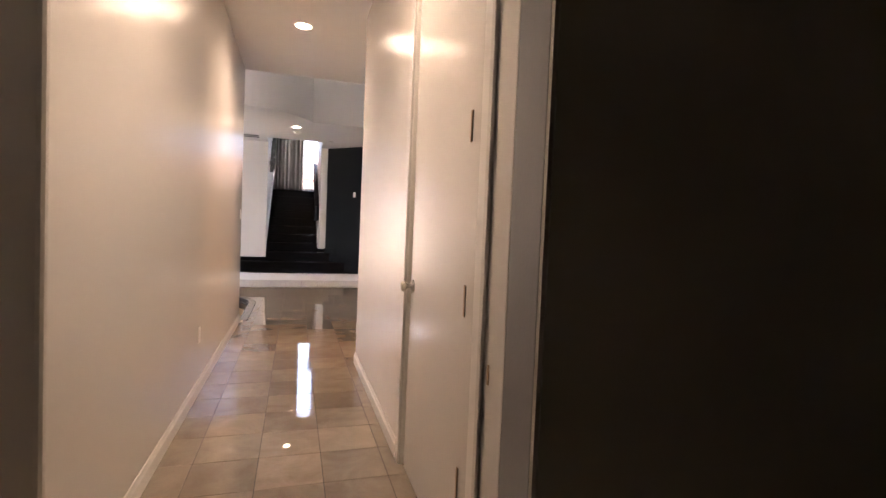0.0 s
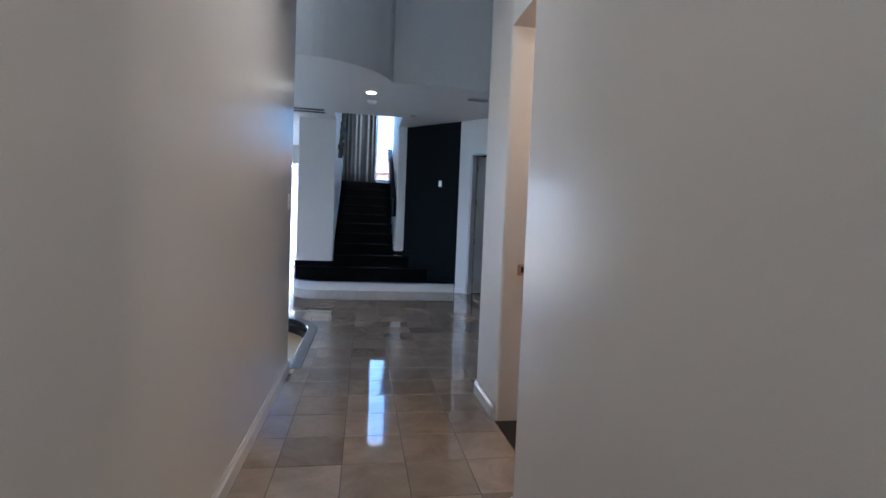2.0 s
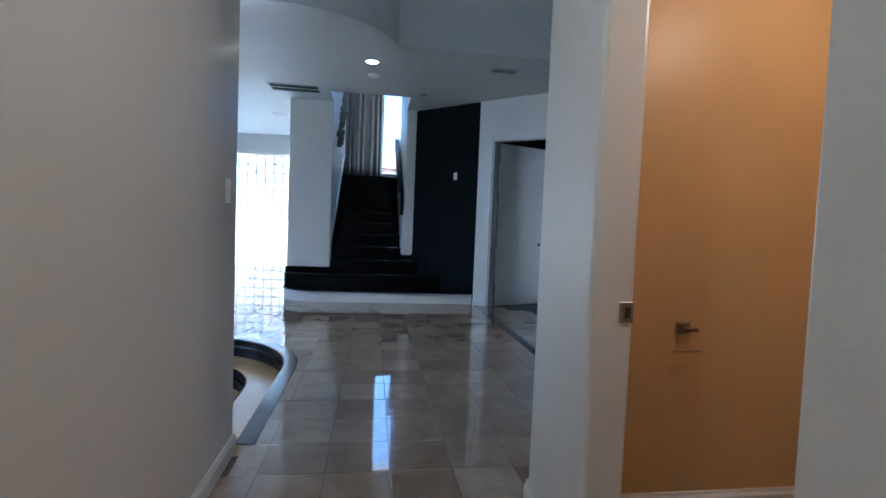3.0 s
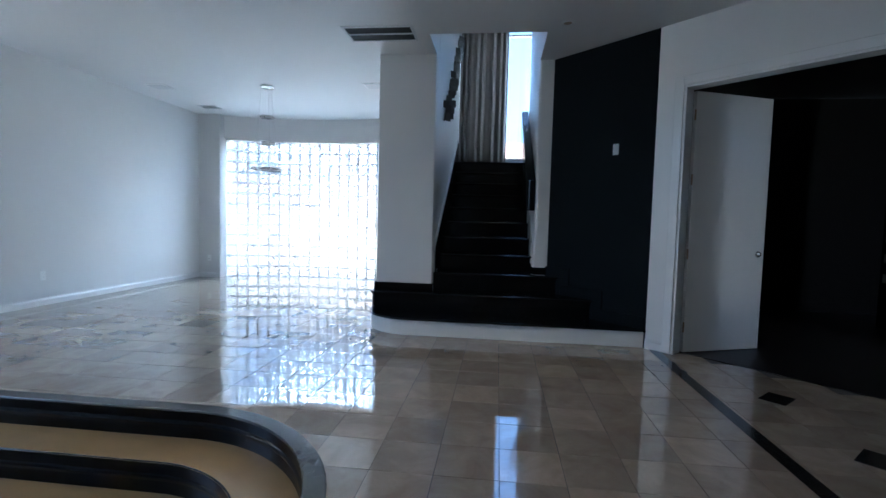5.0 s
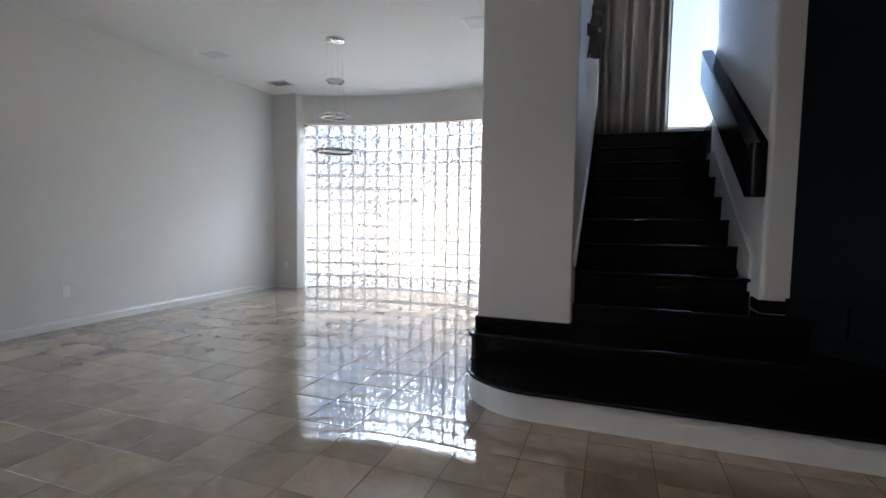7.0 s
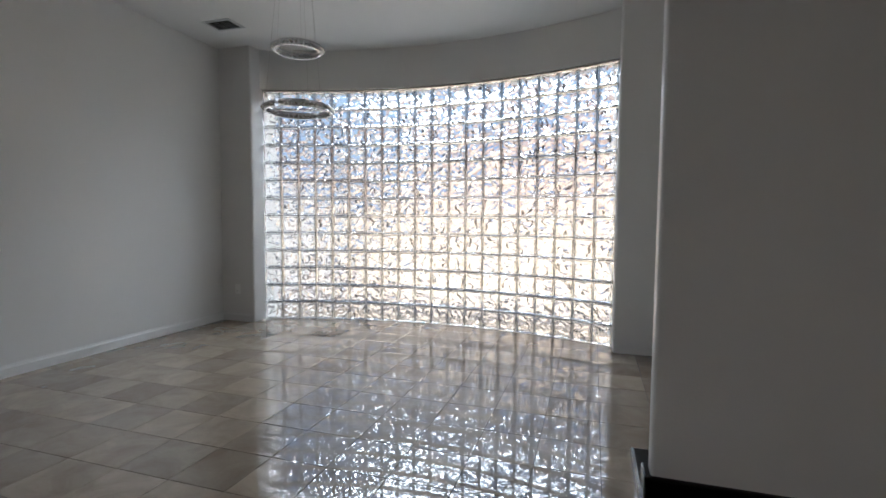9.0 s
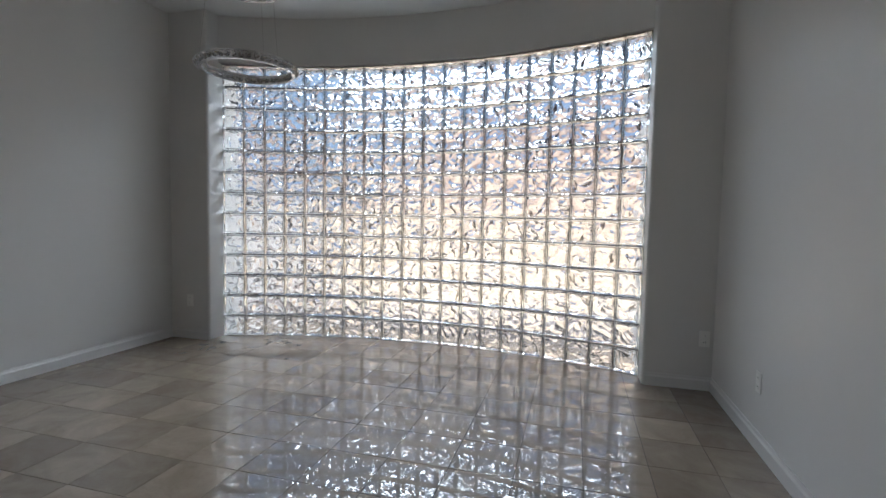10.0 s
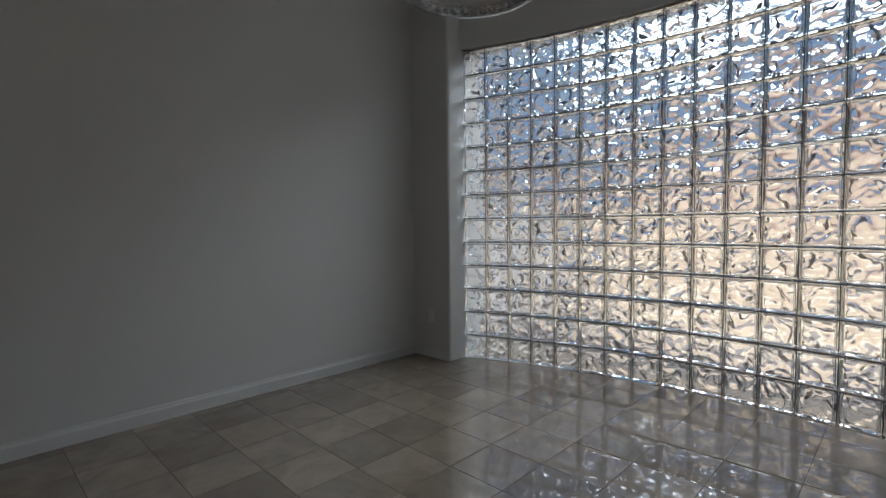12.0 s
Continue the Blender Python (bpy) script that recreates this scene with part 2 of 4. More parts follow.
def smooth(ob, on=True):
    for p in ob.data.polygons:
        p.use_smooth = on
    return ob


def part(name, bm, mat, parent=None, label="", m=None):
    ob = new(name, mesh_of(name, bm, mat))
    if parent is not None:
        ob.parent = parent
    if m is not None:
        ob.matrix_local = m
    if label:
        tagged(ob, label)
    return ob


def thing(name, label, category, m=None, group="", kind=""):
    ob = new(name)
    ob.empty_display_size = 0.1
    if m is not None:
        ob.matrix_world = m
    return tagged(ob, label, category, group, kind)


def box(x0, x1, y0, y1, z0, z1, bevel=0.0, seg=2, upright=False, bm=None):
    own = bmesh.new()
    vs = [own.verts.new((x, y, z)) for x in (x0, x1) for y in (y0, y1) for z in (z0, z1)]
    for f in ((0, 1, 3, 2), (4, 6, 7, 5), (0, 4, 5, 1), (2, 3, 7, 6), (0, 2, 6, 4), (1, 5, 7, 3)):
        own.faces.new([vs[i] for i in f])
    bmesh.ops.recalc_face_normals(own, faces=own.faces)
    if bevel:
        es = [e for e in own.edges if not upright or abs(e.verts[0].co.z - e.verts[1].co.z) > 1e-6]
        bmesh.ops.bevel(own, geom=es, offset=bevel, segments=seg, profile=0.5, affect="EDGES")
    if bm is None:
        return own
    tmp = bpy.data.meshes.new("tmp")
    own.to_mesh(tmp)
    own.free()
    bm.from_mesh(tmp)
    bpy.data.meshes.remove(tmp)
    return bm


def prism(points, z0, z1, bevel=0.0, seg=2):
    bm = bmesh.new()
    lo = [bm.verts.new((x, y, z0)) for x, y in points]
    hi = [bm.verts.new((x, y, z1)) for x, y in points]
    n = len(points)
    bm.faces.new(lo[::-1])
    top = bm.faces.new(hi)
    for i in range(n):
        bm.faces.new((lo[i], lo[(i + 1) % n], hi[(i + 1) % n], hi[i]))
    bmesh.ops.recalc_face_normals(bm, faces=bm.faces)
    if bevel:
        bmesh.ops.bevel(bm, geom=list(top.edges), offset=bevel, segments=seg, profile=0.5, affect="EDGES")
    return bm


def lathe(profile, n=24, m=None):
    """Turns (radius, height) pairs round the z axis."""
    bm = bmesh.new()
    rings = []
    for r, z in profile:
        if r < 1e-6:
            rings.append([bm.verts.new((0, 0, z))])
        else:
            rings.append([bm.verts.new((r * math.cos(2 * math.pi * i / n), r * math.sin(2 * math.pi * i / n), z)) for i in range(n)])
    for a, b in zip(rings, rings[1:]):
        for i in range(n):
            j = (i + 1) % n
            q = [a[i % len(a)], a[j % len(a)], b[j % len(b)], b[i % len(b)]]
            q = [v for k, v in enumerate(q) if v not in q[:k]]
            if len(q) > 2:
                bm.faces.new(q)
    bmesh.ops.recalc_face_normals(bm, faces=bm.faces)
    if m is not None:
        bm.transform(m)
    return bm


def sweep(profiles):
    """Joins equal-length rows of points into a strip of quads."""
    bm = bmesh.new()
    rows = [[bm.verts.new(p) for p in row] for row in profiles]
    for a, b in zip(rows, rows[1:]):
        for i in range(len(a) - 1):
            bm.faces.new((a[i], a[i + 1], b[i + 1], b[i]))
    bmesh.ops.recalc_face_normals(bm, faces=bm.faces)
    return bm


def wall(name, x0, x1, y0, y1, z0=0.0, z1=CEIL, mat=None, round_edge=0.02, label="smooth white painted plaster wall"):
    ob = new(name, mesh_of(name, box(x0, x1, y0, y1, z0, z1, round_edge, 3, True), mat or PAINT))
    return tagged(ob, label, "wall", kind="structure")


def baseboard(name, run, m=None, h=0.095, d=0.014, label="white painted baseboard along the wall"):
    """A moulded board along +x for the run given, its back at y = 0 and its face towards -y."""
    prof = ((0, 0), (-d, 0), (-d, h * 0.72), (-d * 0.55, h * 0.85), (-d * 0.4, h), (0, h))
    rows = [[(x, y, z) for y, z in prof] for x in (0, run)]
    bm = sweep(rows)
    ob = new(name, mesh_of(name, bm, TRIM))
    if m is not None:
        ob.matrix_world = m
    return tagged(ob, label, "baseboard", kind="structure")


# ---- structure: hall and first room ----
XL, XR, XF = 1.366, 2.556, 2.76          # hall: wall faces on both sides, and past the pocket door
wall("wall_hall_west", XL - 0.15, XL, 2.15, 7.03, mat=SATIN)
wall("wall_hall_east_near", XR, XR + 0.34, 3.04, 4.98, mat=SATIN, round_edge=0.006)
wall("wall_hall_east_far", XF, XF + 0.155, 5.96, 6.48)
wall("wall_pocket_header", XF, XF + 0.155, 4.98, 5.96, 2.40, CEIL, round_edge=0.0)
tagged(new("floor_bath", mesh_of("floor_bath", box(XF, 4.6, 4.2, 6.34, -0.02, 0.003), DARKFLOOR)), "dark polished bath floor", "floor", kind="structure")
wall("wall_closet_header", XR, XR + 0.14, 2.06, 3.04, 2.46, CEIL, round_edge=0.0)
wall("wall_hall_east_start", XR, XR + 0.14, 1.821, 2.075, round_edge=0.004)
# this end of the jamb carries its shade as a grey base colour
wall("wall_doorway_jamb", XR, XR + 0.14, 1.65, 1.82, mat=JAMBSHADE, round_edge=0.004, label="doorway jamb with cool shade put into its grey colour")
wall("wall_room_front_west", -1.2, XL - 0.152, 2.0, 2.16, round_edge=0)
# the first room's other walls share one even grey
wall("wall_room_return", XR + 0.001, XR + 0.012, 1.634, 1.649, mat=DIMGREY, round_edge=0, label="plain grey wall end")
wall("wall_room_front_east", XR + 0.0125, 4.6, 1.629, 1.649, mat=DIMGREY, round_edge=0, label="plain grey wall beside a doorway")
wall("wall_room_west", -1.35, -1.2, -2.2, 2.16, mat=DIMGREY, label="plain grey side wall")
wall("wall_room_east", 4.6, 4.75, -2.2, 1.75, mat=DIMGREY, label="plain grey side wall")
wall("wall_room_back", -1.35, 4.75, -2.35, -2.2, mat=DIMGREY, label="plain grey back wall")

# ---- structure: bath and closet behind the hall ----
# the ochre stands in for orange lamplight, on top of bath_lamp
wall("wall_bath_north", XF + 0.155, 4.6, 6.34, 6.48, mat=OCHRE, label="bath wall with warm lamplight put into its ochre colour")
wall("wall_bath_east", 4.6, 4.75, 4.2, 6.48, mat=OCHRE, label="bath side wall with warm lamplight put into its colour")
wall("wall_bath_south", XR + 0.341, 4.6, 4.06, 4.2, mat=OCHRE, label="bath side wall with warm lamplight put into its colour")
wall("wall_closet_back", 3.4, 3.5, 1.75, 4.06, label="plain closet back wall")

# ---- structure: foyer, diagonal door wall, study ----
wall("wall_foyer_south", XF + 0.155, 7.4, 6.482, 6.62)
wall("wall_foyer_east", 7.4, 7.55, 6.48, 10.2, z1=TOP)
wall("wall_foyer_north", 5.24, 7.4, 10.06, 10.2)
DIAG = pose(3.6, 11.70, 0, 0, 0, -45)
U0, U1, UE, DH = 0.255, 2.08, 2.32, 2.50


def diag_wall(name, u0, u1, z0, z1, mat, label, r=0.0):
    ob = new(name, mesh_of(name, box(u0, u1, 0, 0.14, z0, z1, r, 3, True), mat))
    ob.matrix_world = DIAG
    return tagged(ob, label, "wall", kind="structure")


diag_wall("wall_stair_dark", -1.30, -0.002, 0, CEIL, NAVY, "dark slate painted wall beside the stairs")
diag_wall("wall_door_left", 0, U0, 0, CEIL, PAINT, "white painted wall strip beside double doors")
diag_wall("wall_door_right", U1, UE, 0, CEIL, PAINT, "white painted wall strip beside double doors")
diag_wall("wall_door_header", U0, U1, DH, CEIL, PAINT, "white painted wall above double doors")
wall("wall_study_north", 2.95, 8.2, 14.4, 14.55, mat=BLACKROOM, label="black painted study wall")
wall("wall_study_east", 8.2, 8.35, 10.2, 14.55, mat=BLACKROOM, label="black painted study wall")
wall("wall_study_west", 2.83, 2.95, 12.75, 14.55, mat=BLACKROOM, label="black painted study wall")
tagged(new("ceiling_study", mesh_of("ceiling_study", box(2.8, 8.35, 10.2, 14.55, CEIL + 0.01, CEIL + 0.2), BLACKROOM)), "dark study ceiling", "ceiling", kind="structure")
tagged(new("floor_study", mesh_of("floor_study", prism(((3.72, 11.78), (5.36, 10.14), (8.3, 10.14), (8.3, 14.5), (2.9, 14.5), (2.9, 12.6)), -0.1, 0.002), DARKFLOOR)), "dark polished wood study floor", "floor", kind="structure")

# ---- structure: living side and dining bay ----
wall("wall_living_south", -6.2, XL - 0.152, 6.83, 7.03, z1=TOP)
# the gap between these west pieces is added, out of view, for the fill lamp
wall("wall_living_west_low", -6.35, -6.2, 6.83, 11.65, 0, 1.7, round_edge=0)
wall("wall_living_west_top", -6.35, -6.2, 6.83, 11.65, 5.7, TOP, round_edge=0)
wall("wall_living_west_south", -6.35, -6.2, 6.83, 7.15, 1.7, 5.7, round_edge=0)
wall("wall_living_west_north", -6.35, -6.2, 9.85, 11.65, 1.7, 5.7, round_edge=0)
wall("wall_living_north", -6.2, -3.72, 11.49, 11.64)
XD, YD, XE = -3.575, 15.433, 1.19
wall("wall_dining_west", XD - 0.145, XD, 11.49, YD + 0.8, round_edge=0.025)
wall("wall_dining_east", XE, XE + 0.16, 12.411, YD + 0.8)
wall("pier", 0.708, 1.368, 12.342, 12.41, 0.384, CEIL, round_edge=0.01, label="white plaster pier at the foot of the stairs")

# bowed glass wall: circle through both jambs
GX, GY, GR, GA = -1.21, 10.93, 5.10, 0.3895     # centre, radius, half angle
GLASS_H = 2.642


def bay(r, a, z):
    return (GX + r * math.sin(a), GY + r * math.cos(a), z)


def curved_wall(name, r0, r1, z0, z1, a0, a1, mat, label, n=48):
    rows = []
    for i in range(n + 1):
        a = a0 + (a1 - a0) * i / n
        rows.append([bay(r0, a, z0), bay(r0, a, z1), bay(r1, a, z1), bay(r1, a, z0), bay(r0, a, z0)])
    bm = sweep(rows)
    bmesh.ops.holes_fill(bm, edges=bm.edges, sides=6)
    bmesh.ops.remove_doubles(bm, verts=bm.verts, dist=1e-5)
    bmesh.ops.recalc_face_normals(bm, faces=bm.faces)
    ob = new(name, mesh_of(name, bm, mat))
    return tagged(ob, label, "wall", kind="structure")


curved_wall("wall_bay_header", GR - 0.06, GR + 0.16, GLASS_H + 0.012, CEIL, -GA - 0.012, GA + 0.012, PAINT, "curved white wall above the glass blocks")
_jl = bay(GR, -GA, 0)
_jr = bay(GR, GA, 0)
wall("wall_bay_west", XD - 0.03, _jl[0] + 0.004, YD, _jl[1] + 0.25, round_edge=0.02)
wall("wall_bay_east", _jr[0] - 0.004, XE + 0.03, YD, _jr[1] + 0.25, round_edge=0.02)

# ---- structure: stairwell ----
SX0, SX1 = 1.368, 2.545
wall("wall_stair_west", XE + 0.02, SX0, 12.598, 15.7, CEIL, TOP)
wall("wall_stair_west_front", XE + 0.02, SX0, 11.76, 12.60, CEIL + 0.002, TOP)
wall("wall_stair_west_low", XE + 0.161, SX0 + 0.001, 12.411, 15.7, 0, CEIL)
wall("wall_stair_east", SX1, SX1 + 0.205, 12.59, 14.62, 0.588, TOP, round_edge=0.03, label="white plaster wall with a rounded end beside the stairs")
wall("wall_stair_east_top", SX1, SX1 + 0.18, 11.76, 12.62, CEIL + 0.002, TOP)
wall("wall_stair_front_top", XE, SX1 + 0.18, 11.62, 11.755, CEIL + 0.002, TOP)
YW = 15.52
WX0, WX1, WZ0, WZ1 = 1.47, 2.86, 2.29, 4.62
wall("wall_stair_north_low", SX0, 3.4, YW, YW + 0.16, 0, WZ0, round_edge=0)
wall("wall_stair_north_top", SX0, 3.4, YW, YW + 0.16, WZ1, TOP, round_edge=0)
wall("wall_stair_north_side", SX0, WX0, YW, YW + 0.16, WZ0, WZ1, round_edge=0)

wall("wall_stair_north_east", WX1, 3.4, YW, YW + 0.16, WZ0, WZ1, round_edge=0)
wall("wall_landing_east", 3.4, 3.55, 14.56, 15.7, 0, TOP)
wall("wall_landing_south", SX1 + 0.206, 3.4, 14.56, 14.62, CEIL - 0.9, TOP, round_edge=0)

# ---- ceilings ----
def ceiling(name, points, z, label, h=0.2, mat=None):
    ob = new(name, mesh_of(name, prism(points, z, z + h), mat or CEILING))
    return tagged(ob, label, "ceiling", kind="structure")


ceiling("ceiling_hall", ((-1.3, -2.3), (4.7, -2.3), (4.7, 6.48), (7.4, 6.48), (7.4, 7.0), (1.2, 7.0), (1.2, 2.17), (-1.3, 2.17)), CEIL, "white painted hall ceiling")
BAL = [(1.15 + 1.05 * math.sin(a), 10.10 - 1.05 * math.cos(a)) for a in np.linspace(-1.31, 1.31, 25)]
_left = [p for p in BAL if p[0] <= 1.15]
_right = [p for p in BAL if p[0] >= 1.15]
ceiling("ceiling_dining", [(-6.3, 9.83)] + _left + [(1.15, 11.757), (XE + 0.02, 11.757), (XE + 0.02, 16.6), (-6.3, 16.6)], CEIL, "flat white ceiling over the dining space")
ceiling("ceiling_foyer", _right + [(7.5, 9.83), (7.5, 10.1), (5.4, 10.1), (SX1 + 0.1, 13.0), (SX1 + 0.02, 12.62), (SX1, 11.757), (1.15, 11.757)], CEIL + 0.0005, "flat white ceiling before the stairs and double doors")
ceiling("ceiling_atrium", ((-6.4, 6.8), (7.6, 6.8), (7.6, 10.2), (-6.4, 10.2)), TOP, "high white atrium ceiling")
ceiling("ceiling_stairwell", ((XE - 0.1, 11.6), (3.56, 11.6), (3.56, 15.8), (XE - 0.1, 15.8)), TOP, "high white stairwell ceiling")
# parapet wall of the overlook above the soffit
rows = []
for x, y in [(-6.2, 9.83)] + BAL + [(7.4, 9.83)]:
    rows.append([(x, y, CEIL - 0.001), (x, y, TOP)])
_bm = sweep(rows)
bmesh.ops.solidify(_bm, geom=list(_bm.faces), thickness=0.12)
bmesh.ops.recalc_face_normals(_bm, faces=_bm.faces)
tagged(new("wall_overlook", mesh_of("wall_overlook", _bm, PAINT)), "curved white upper wall above the soffit", "wall", kind="structure")
wall("wall_atrium_south_top", 1.2, 7.4, 6.861, 6.999, CEIL + 0.004, TOP)


# ---- staircase ----
RISE, RUN, Y1, Z0S = 0.204, 0.335, 12.14, 0.18
stairs = thing("staircase", "black stained wooden staircase on a white curved plinth", "staircase", pose(1.97, 11.70, 0))


def at_stairs(bm):
    bm.transform(pose(-1.97, -11.70, 0))
    return bm


def corner(x0, y0, r, grow=0.0, n=14):
    """A front left corner with its radius, from the left side round to the front."""
    cx, cy = x0 + r, y0 + r
    rr = r + grow
    return [(cx - rr * math.cos(a), cy - rr * math.sin(a)) for a in np.linspace(0, math.pi / 2, n)]


def step_outline(x0, y0, r, grow, x_right, y_back):
    left = corner(x0, y0, r, grow)
    return [(x0 - grow, y_back)] + left + [(15.30 - (y0 - grow), y0 - grow), (x_right, 15.30 - x_right), (x_right, y_back)]


part("plinth", at_stairs(prism(step_outline(0.705, 11.715, 0.5, 0.0, 2.75, 12.6), 0, 0.160)), TRIM, stairs, "white painted curved plinth")
part("tread", at_stairs(prism(step_outline(0.705, 11.715, 0.5, 0.02, 2.75, 12.6), 0.160, Z0S, 0.009, 3)), TREADWOOD, stairs)
part("riser", at_stairs(prism(step_outline(0.70, 12.16, 0.06, 0.0, 2.75, 12.7), Z0S, Z0S + RISE - 0.03)), BLACKWOOD, stairs)
part("tread", at_stairs(prism(step_outline(0.70, 12.16, 0.06, 0.02, 2.75, 12.7), Z0S + RISE - 0.03, Z0S + RISE, 0.012, 3)), TREADWOOD, stairs)
for k in range(2, 11):
    y, z = Y1 + RUN * (k - 1), Z0S + RISE * k
    if k == 2:
        xr = 15.30 - y
        rp = [(SX0, y + 0.02), (xr - 0.02, y + 0.02), (2.74, 15.30 - 2.74), (2.74, y + 0.4), (SX0, y + 0.4)]
        tp = [(SX0, y), (xr, y), (2.74, 15.30 - 2.74), (2.74, y + 0.4), (SX0, y + 0.4)]
        part("riser", at_stairs(prism(rp, z - RISE, z - 0.03)), BLACKWOOD, stairs)
        part("tread", at_stairs(prism(tp, z - 0.03, z, 0.012, 3)), TREADWOOD, stairs)
    else:
        back = y + RUN + 0.03 if k < 10 else YW
        part("riser", at_stairs(box(SX0, SX1, y + 0.02, back, z - RISE, z - 0.03)), BLACKWOOD, stairs)
        part("tread", at_stairs(box(SX0, SX1, y, back, z - 0.03, z, 0.012, 3)), TREADWOOD, stairs)


part("landing", at_stairs(box(SX1, 3.4, 14.62, YW, 2.0, Z0S + RISE * 10 - 0.001, 0.01, 2)), BLACKWOOD, stairs)


def slope_board(name, x0, x1, mat, label, lift, tall):
    """A raking board beside the flight, from step three to the landing."""
    ya, za = (12.62, 0.588) if x0 < 2 else (12.82, 0.70)
    yb = YW - 0.01 if x0 < 2 else 14.62
    g = RISE / RUN
    bm = bmesh.new()
    pts = [(ya, za), (ya, za + lift + tall), (yb - 0.3, za + lift + tall + g * (yb - 0.3 - ya)), (yb, za + lift + tall + g * (yb - 0.3 - ya)), (yb, za + g * (yb - ya) - 0.4)]
    a = [bm.verts.new((x0, y, z)) for y, z in pts]
    b = [bm.verts.new((x1, y, z)) for y, z in pts]
    bm.faces.new(a[::-1])
    bm.faces.new(b)
    for i in range(len(pts)):
        j = (i + 1) % len(pts)
        bm.faces.new((a[i], a[j], b[j], b[i]))
    bmesh.ops.recalc_face_normals(bm, faces=bm.faces)
    part(name, at_stairs(bm), mat, stairs, label)


slope_board("stringer", SX0, SX0 + 0.018, BLACKWOOD, "black stained stringer board", 0.12, 0.27)
_g = RISE / RUN
_cap = sweep([[(x, y, 0.978 + _g * (y - 12.62) + z) for x, z in ((SX0, 0.002), (SX0 + 0.022, 0.002), (SX0 + 0.022, 0.030), (SX0 + 0.012, 0.038), (SX0, 0.038))] for y in (12.42, YW - 0.31)])
part("stringer_cap", at_stairs(_cap), TRIM, stairs, "white painted stringer cap")
slope_board("stringer", SX1 - 0.018, SX1, TRIM, "white painted stringer board", 0.12, 0.14)
# dark base trim round pier and post
part("base_trim", at_stairs(box(0.690, 1.376, 12.328, 12.424, 0.384, 0.466, 0.006, 2)), BLACKWOOD, stairs, "black base trim")
part("base_trim", at_stairs(box(SX1 - 0.008, SX1 + 0.213, 12.578, 12.8, 0.588, 0.68, 0.02, 3)), BLACKWOOD, stairs, "black base trim")


def diag_trim(u0, u1, z0, z1):
    bm = box(u0, u1, -0.016, -0.001, z0, z1, 0.004, 1)
    bm.transform(DIAG)
    part("skirt", at_stairs(bm), NAVY, stairs, "dark stepped skirting")


diag_trim(-0.62, -0.02, 0.18, 0.30)
diag_trim(-0.62, -0.50, 0.30, 0.384)
diag_trim(-1.05, -0.50, 0.384, 0.50)
diag_trim(-1.05, -0.93, 0.50, 0.588)
diag_trim(-1.29, -0.93, 0.588, 0.70)

# handrail: deep dark board against the wall
hand = thing("handrail", "deep black wooden handrail fixed to the stair wall", "handrail", pose(2.45, 13.3, 1.6))
g = RISE / RUN


def rail_bar(x0, x1, ya, yb, za, tall, r):
    """A raking board on the wall at x1, whose lower end turns back to the wall in a quarter round."""
    outline = [(x1, ya)] + [(x0 + r - r * math.sin(q), ya + r - r * math.cos(q)) for q in np.linspace(0, math.pi / 2, 10)] + [(x0, yb), (x1, yb)]
    bm = bmesh.new()
    lo = [bm.verts.new((x, y, za + g * max(0.0, y - ya - r))) for x, y in outline]
    hi = [bm.verts.new((x, y, za + tall + g * max(0.0, y - ya - r))) for x, y in outline]
    for i in range(len(outline)):
        j = (i + 1) % len(outline)
        bm.faces.new((lo[i], lo[j], hi[j], hi[i]))
    for ring_ in (lo, hi):
        # the wall side has no vertex at the bend, so the level end and the slope are closed apart
        mid = bm.verts.new((x1, ya + r, ring_[0].co.z))
        bm.faces.new(ring_[:11] + [mid])
        bm.faces.new((mid, ring_[10], ring_[11], ring_[12]))
    bmesh.ops.recalc_face_normals(bm, faces=bm.faces)
    rim = [e for e in bm.edges if len(e.link_faces) == 2 and e.calc_face_angle(0) > 0.9 and all(v.co.x < x1 - 1e-4 for v in e.verts)]
    bmesh.ops.bevel(bm, geom=rim, offset=0.008, segments=2, profile=0.5, affect="EDGES")
    bm.transform(pose(-2.45, -13.3, -1.6))
    return bm


part("rail", rail_bar(2.44, SX1 - 0.002, 12.598, 14.78, 1.35, 0.355, 0.075), BLACKWOOD, hand)

# ---- stair window and curtain ----
win = thing("window_1", "tall white framed window above the stair landing", "window", pose((WX0 + WX1) / 2, YW + 0.05, WZ0), kind="structure")
wx, wz = (WX1 - WX0) / 2, WZ1 - WZ0
for a in ((-wx, -wx + 0.045, 0, wz), (wx - 0.045, wx, 0, wz), (-wx + 0.045, wx - 0.045, 0, 0.05), (-wx + 0.045, wx - 0.045, wz - 0.05, wz), (-wx + 0.045, wx - 0.045, wz * 0.93, wz * 0.945)):
    part("window_frame", box(a[0], a[1], -0.03, 0.05, a[2], a[3], 0.006), TRIM, win)
_p = part("pane", box(-wx + 0.05, wx - 0.05, 0.008, 0.014, 0.055, wz - 0.055), PANE, win)
_p.visible_shadow = False
part("window_sill", box(-wx, wx, -0.10, -0.031, 0, 0.025, 0.006), TRIM, win)


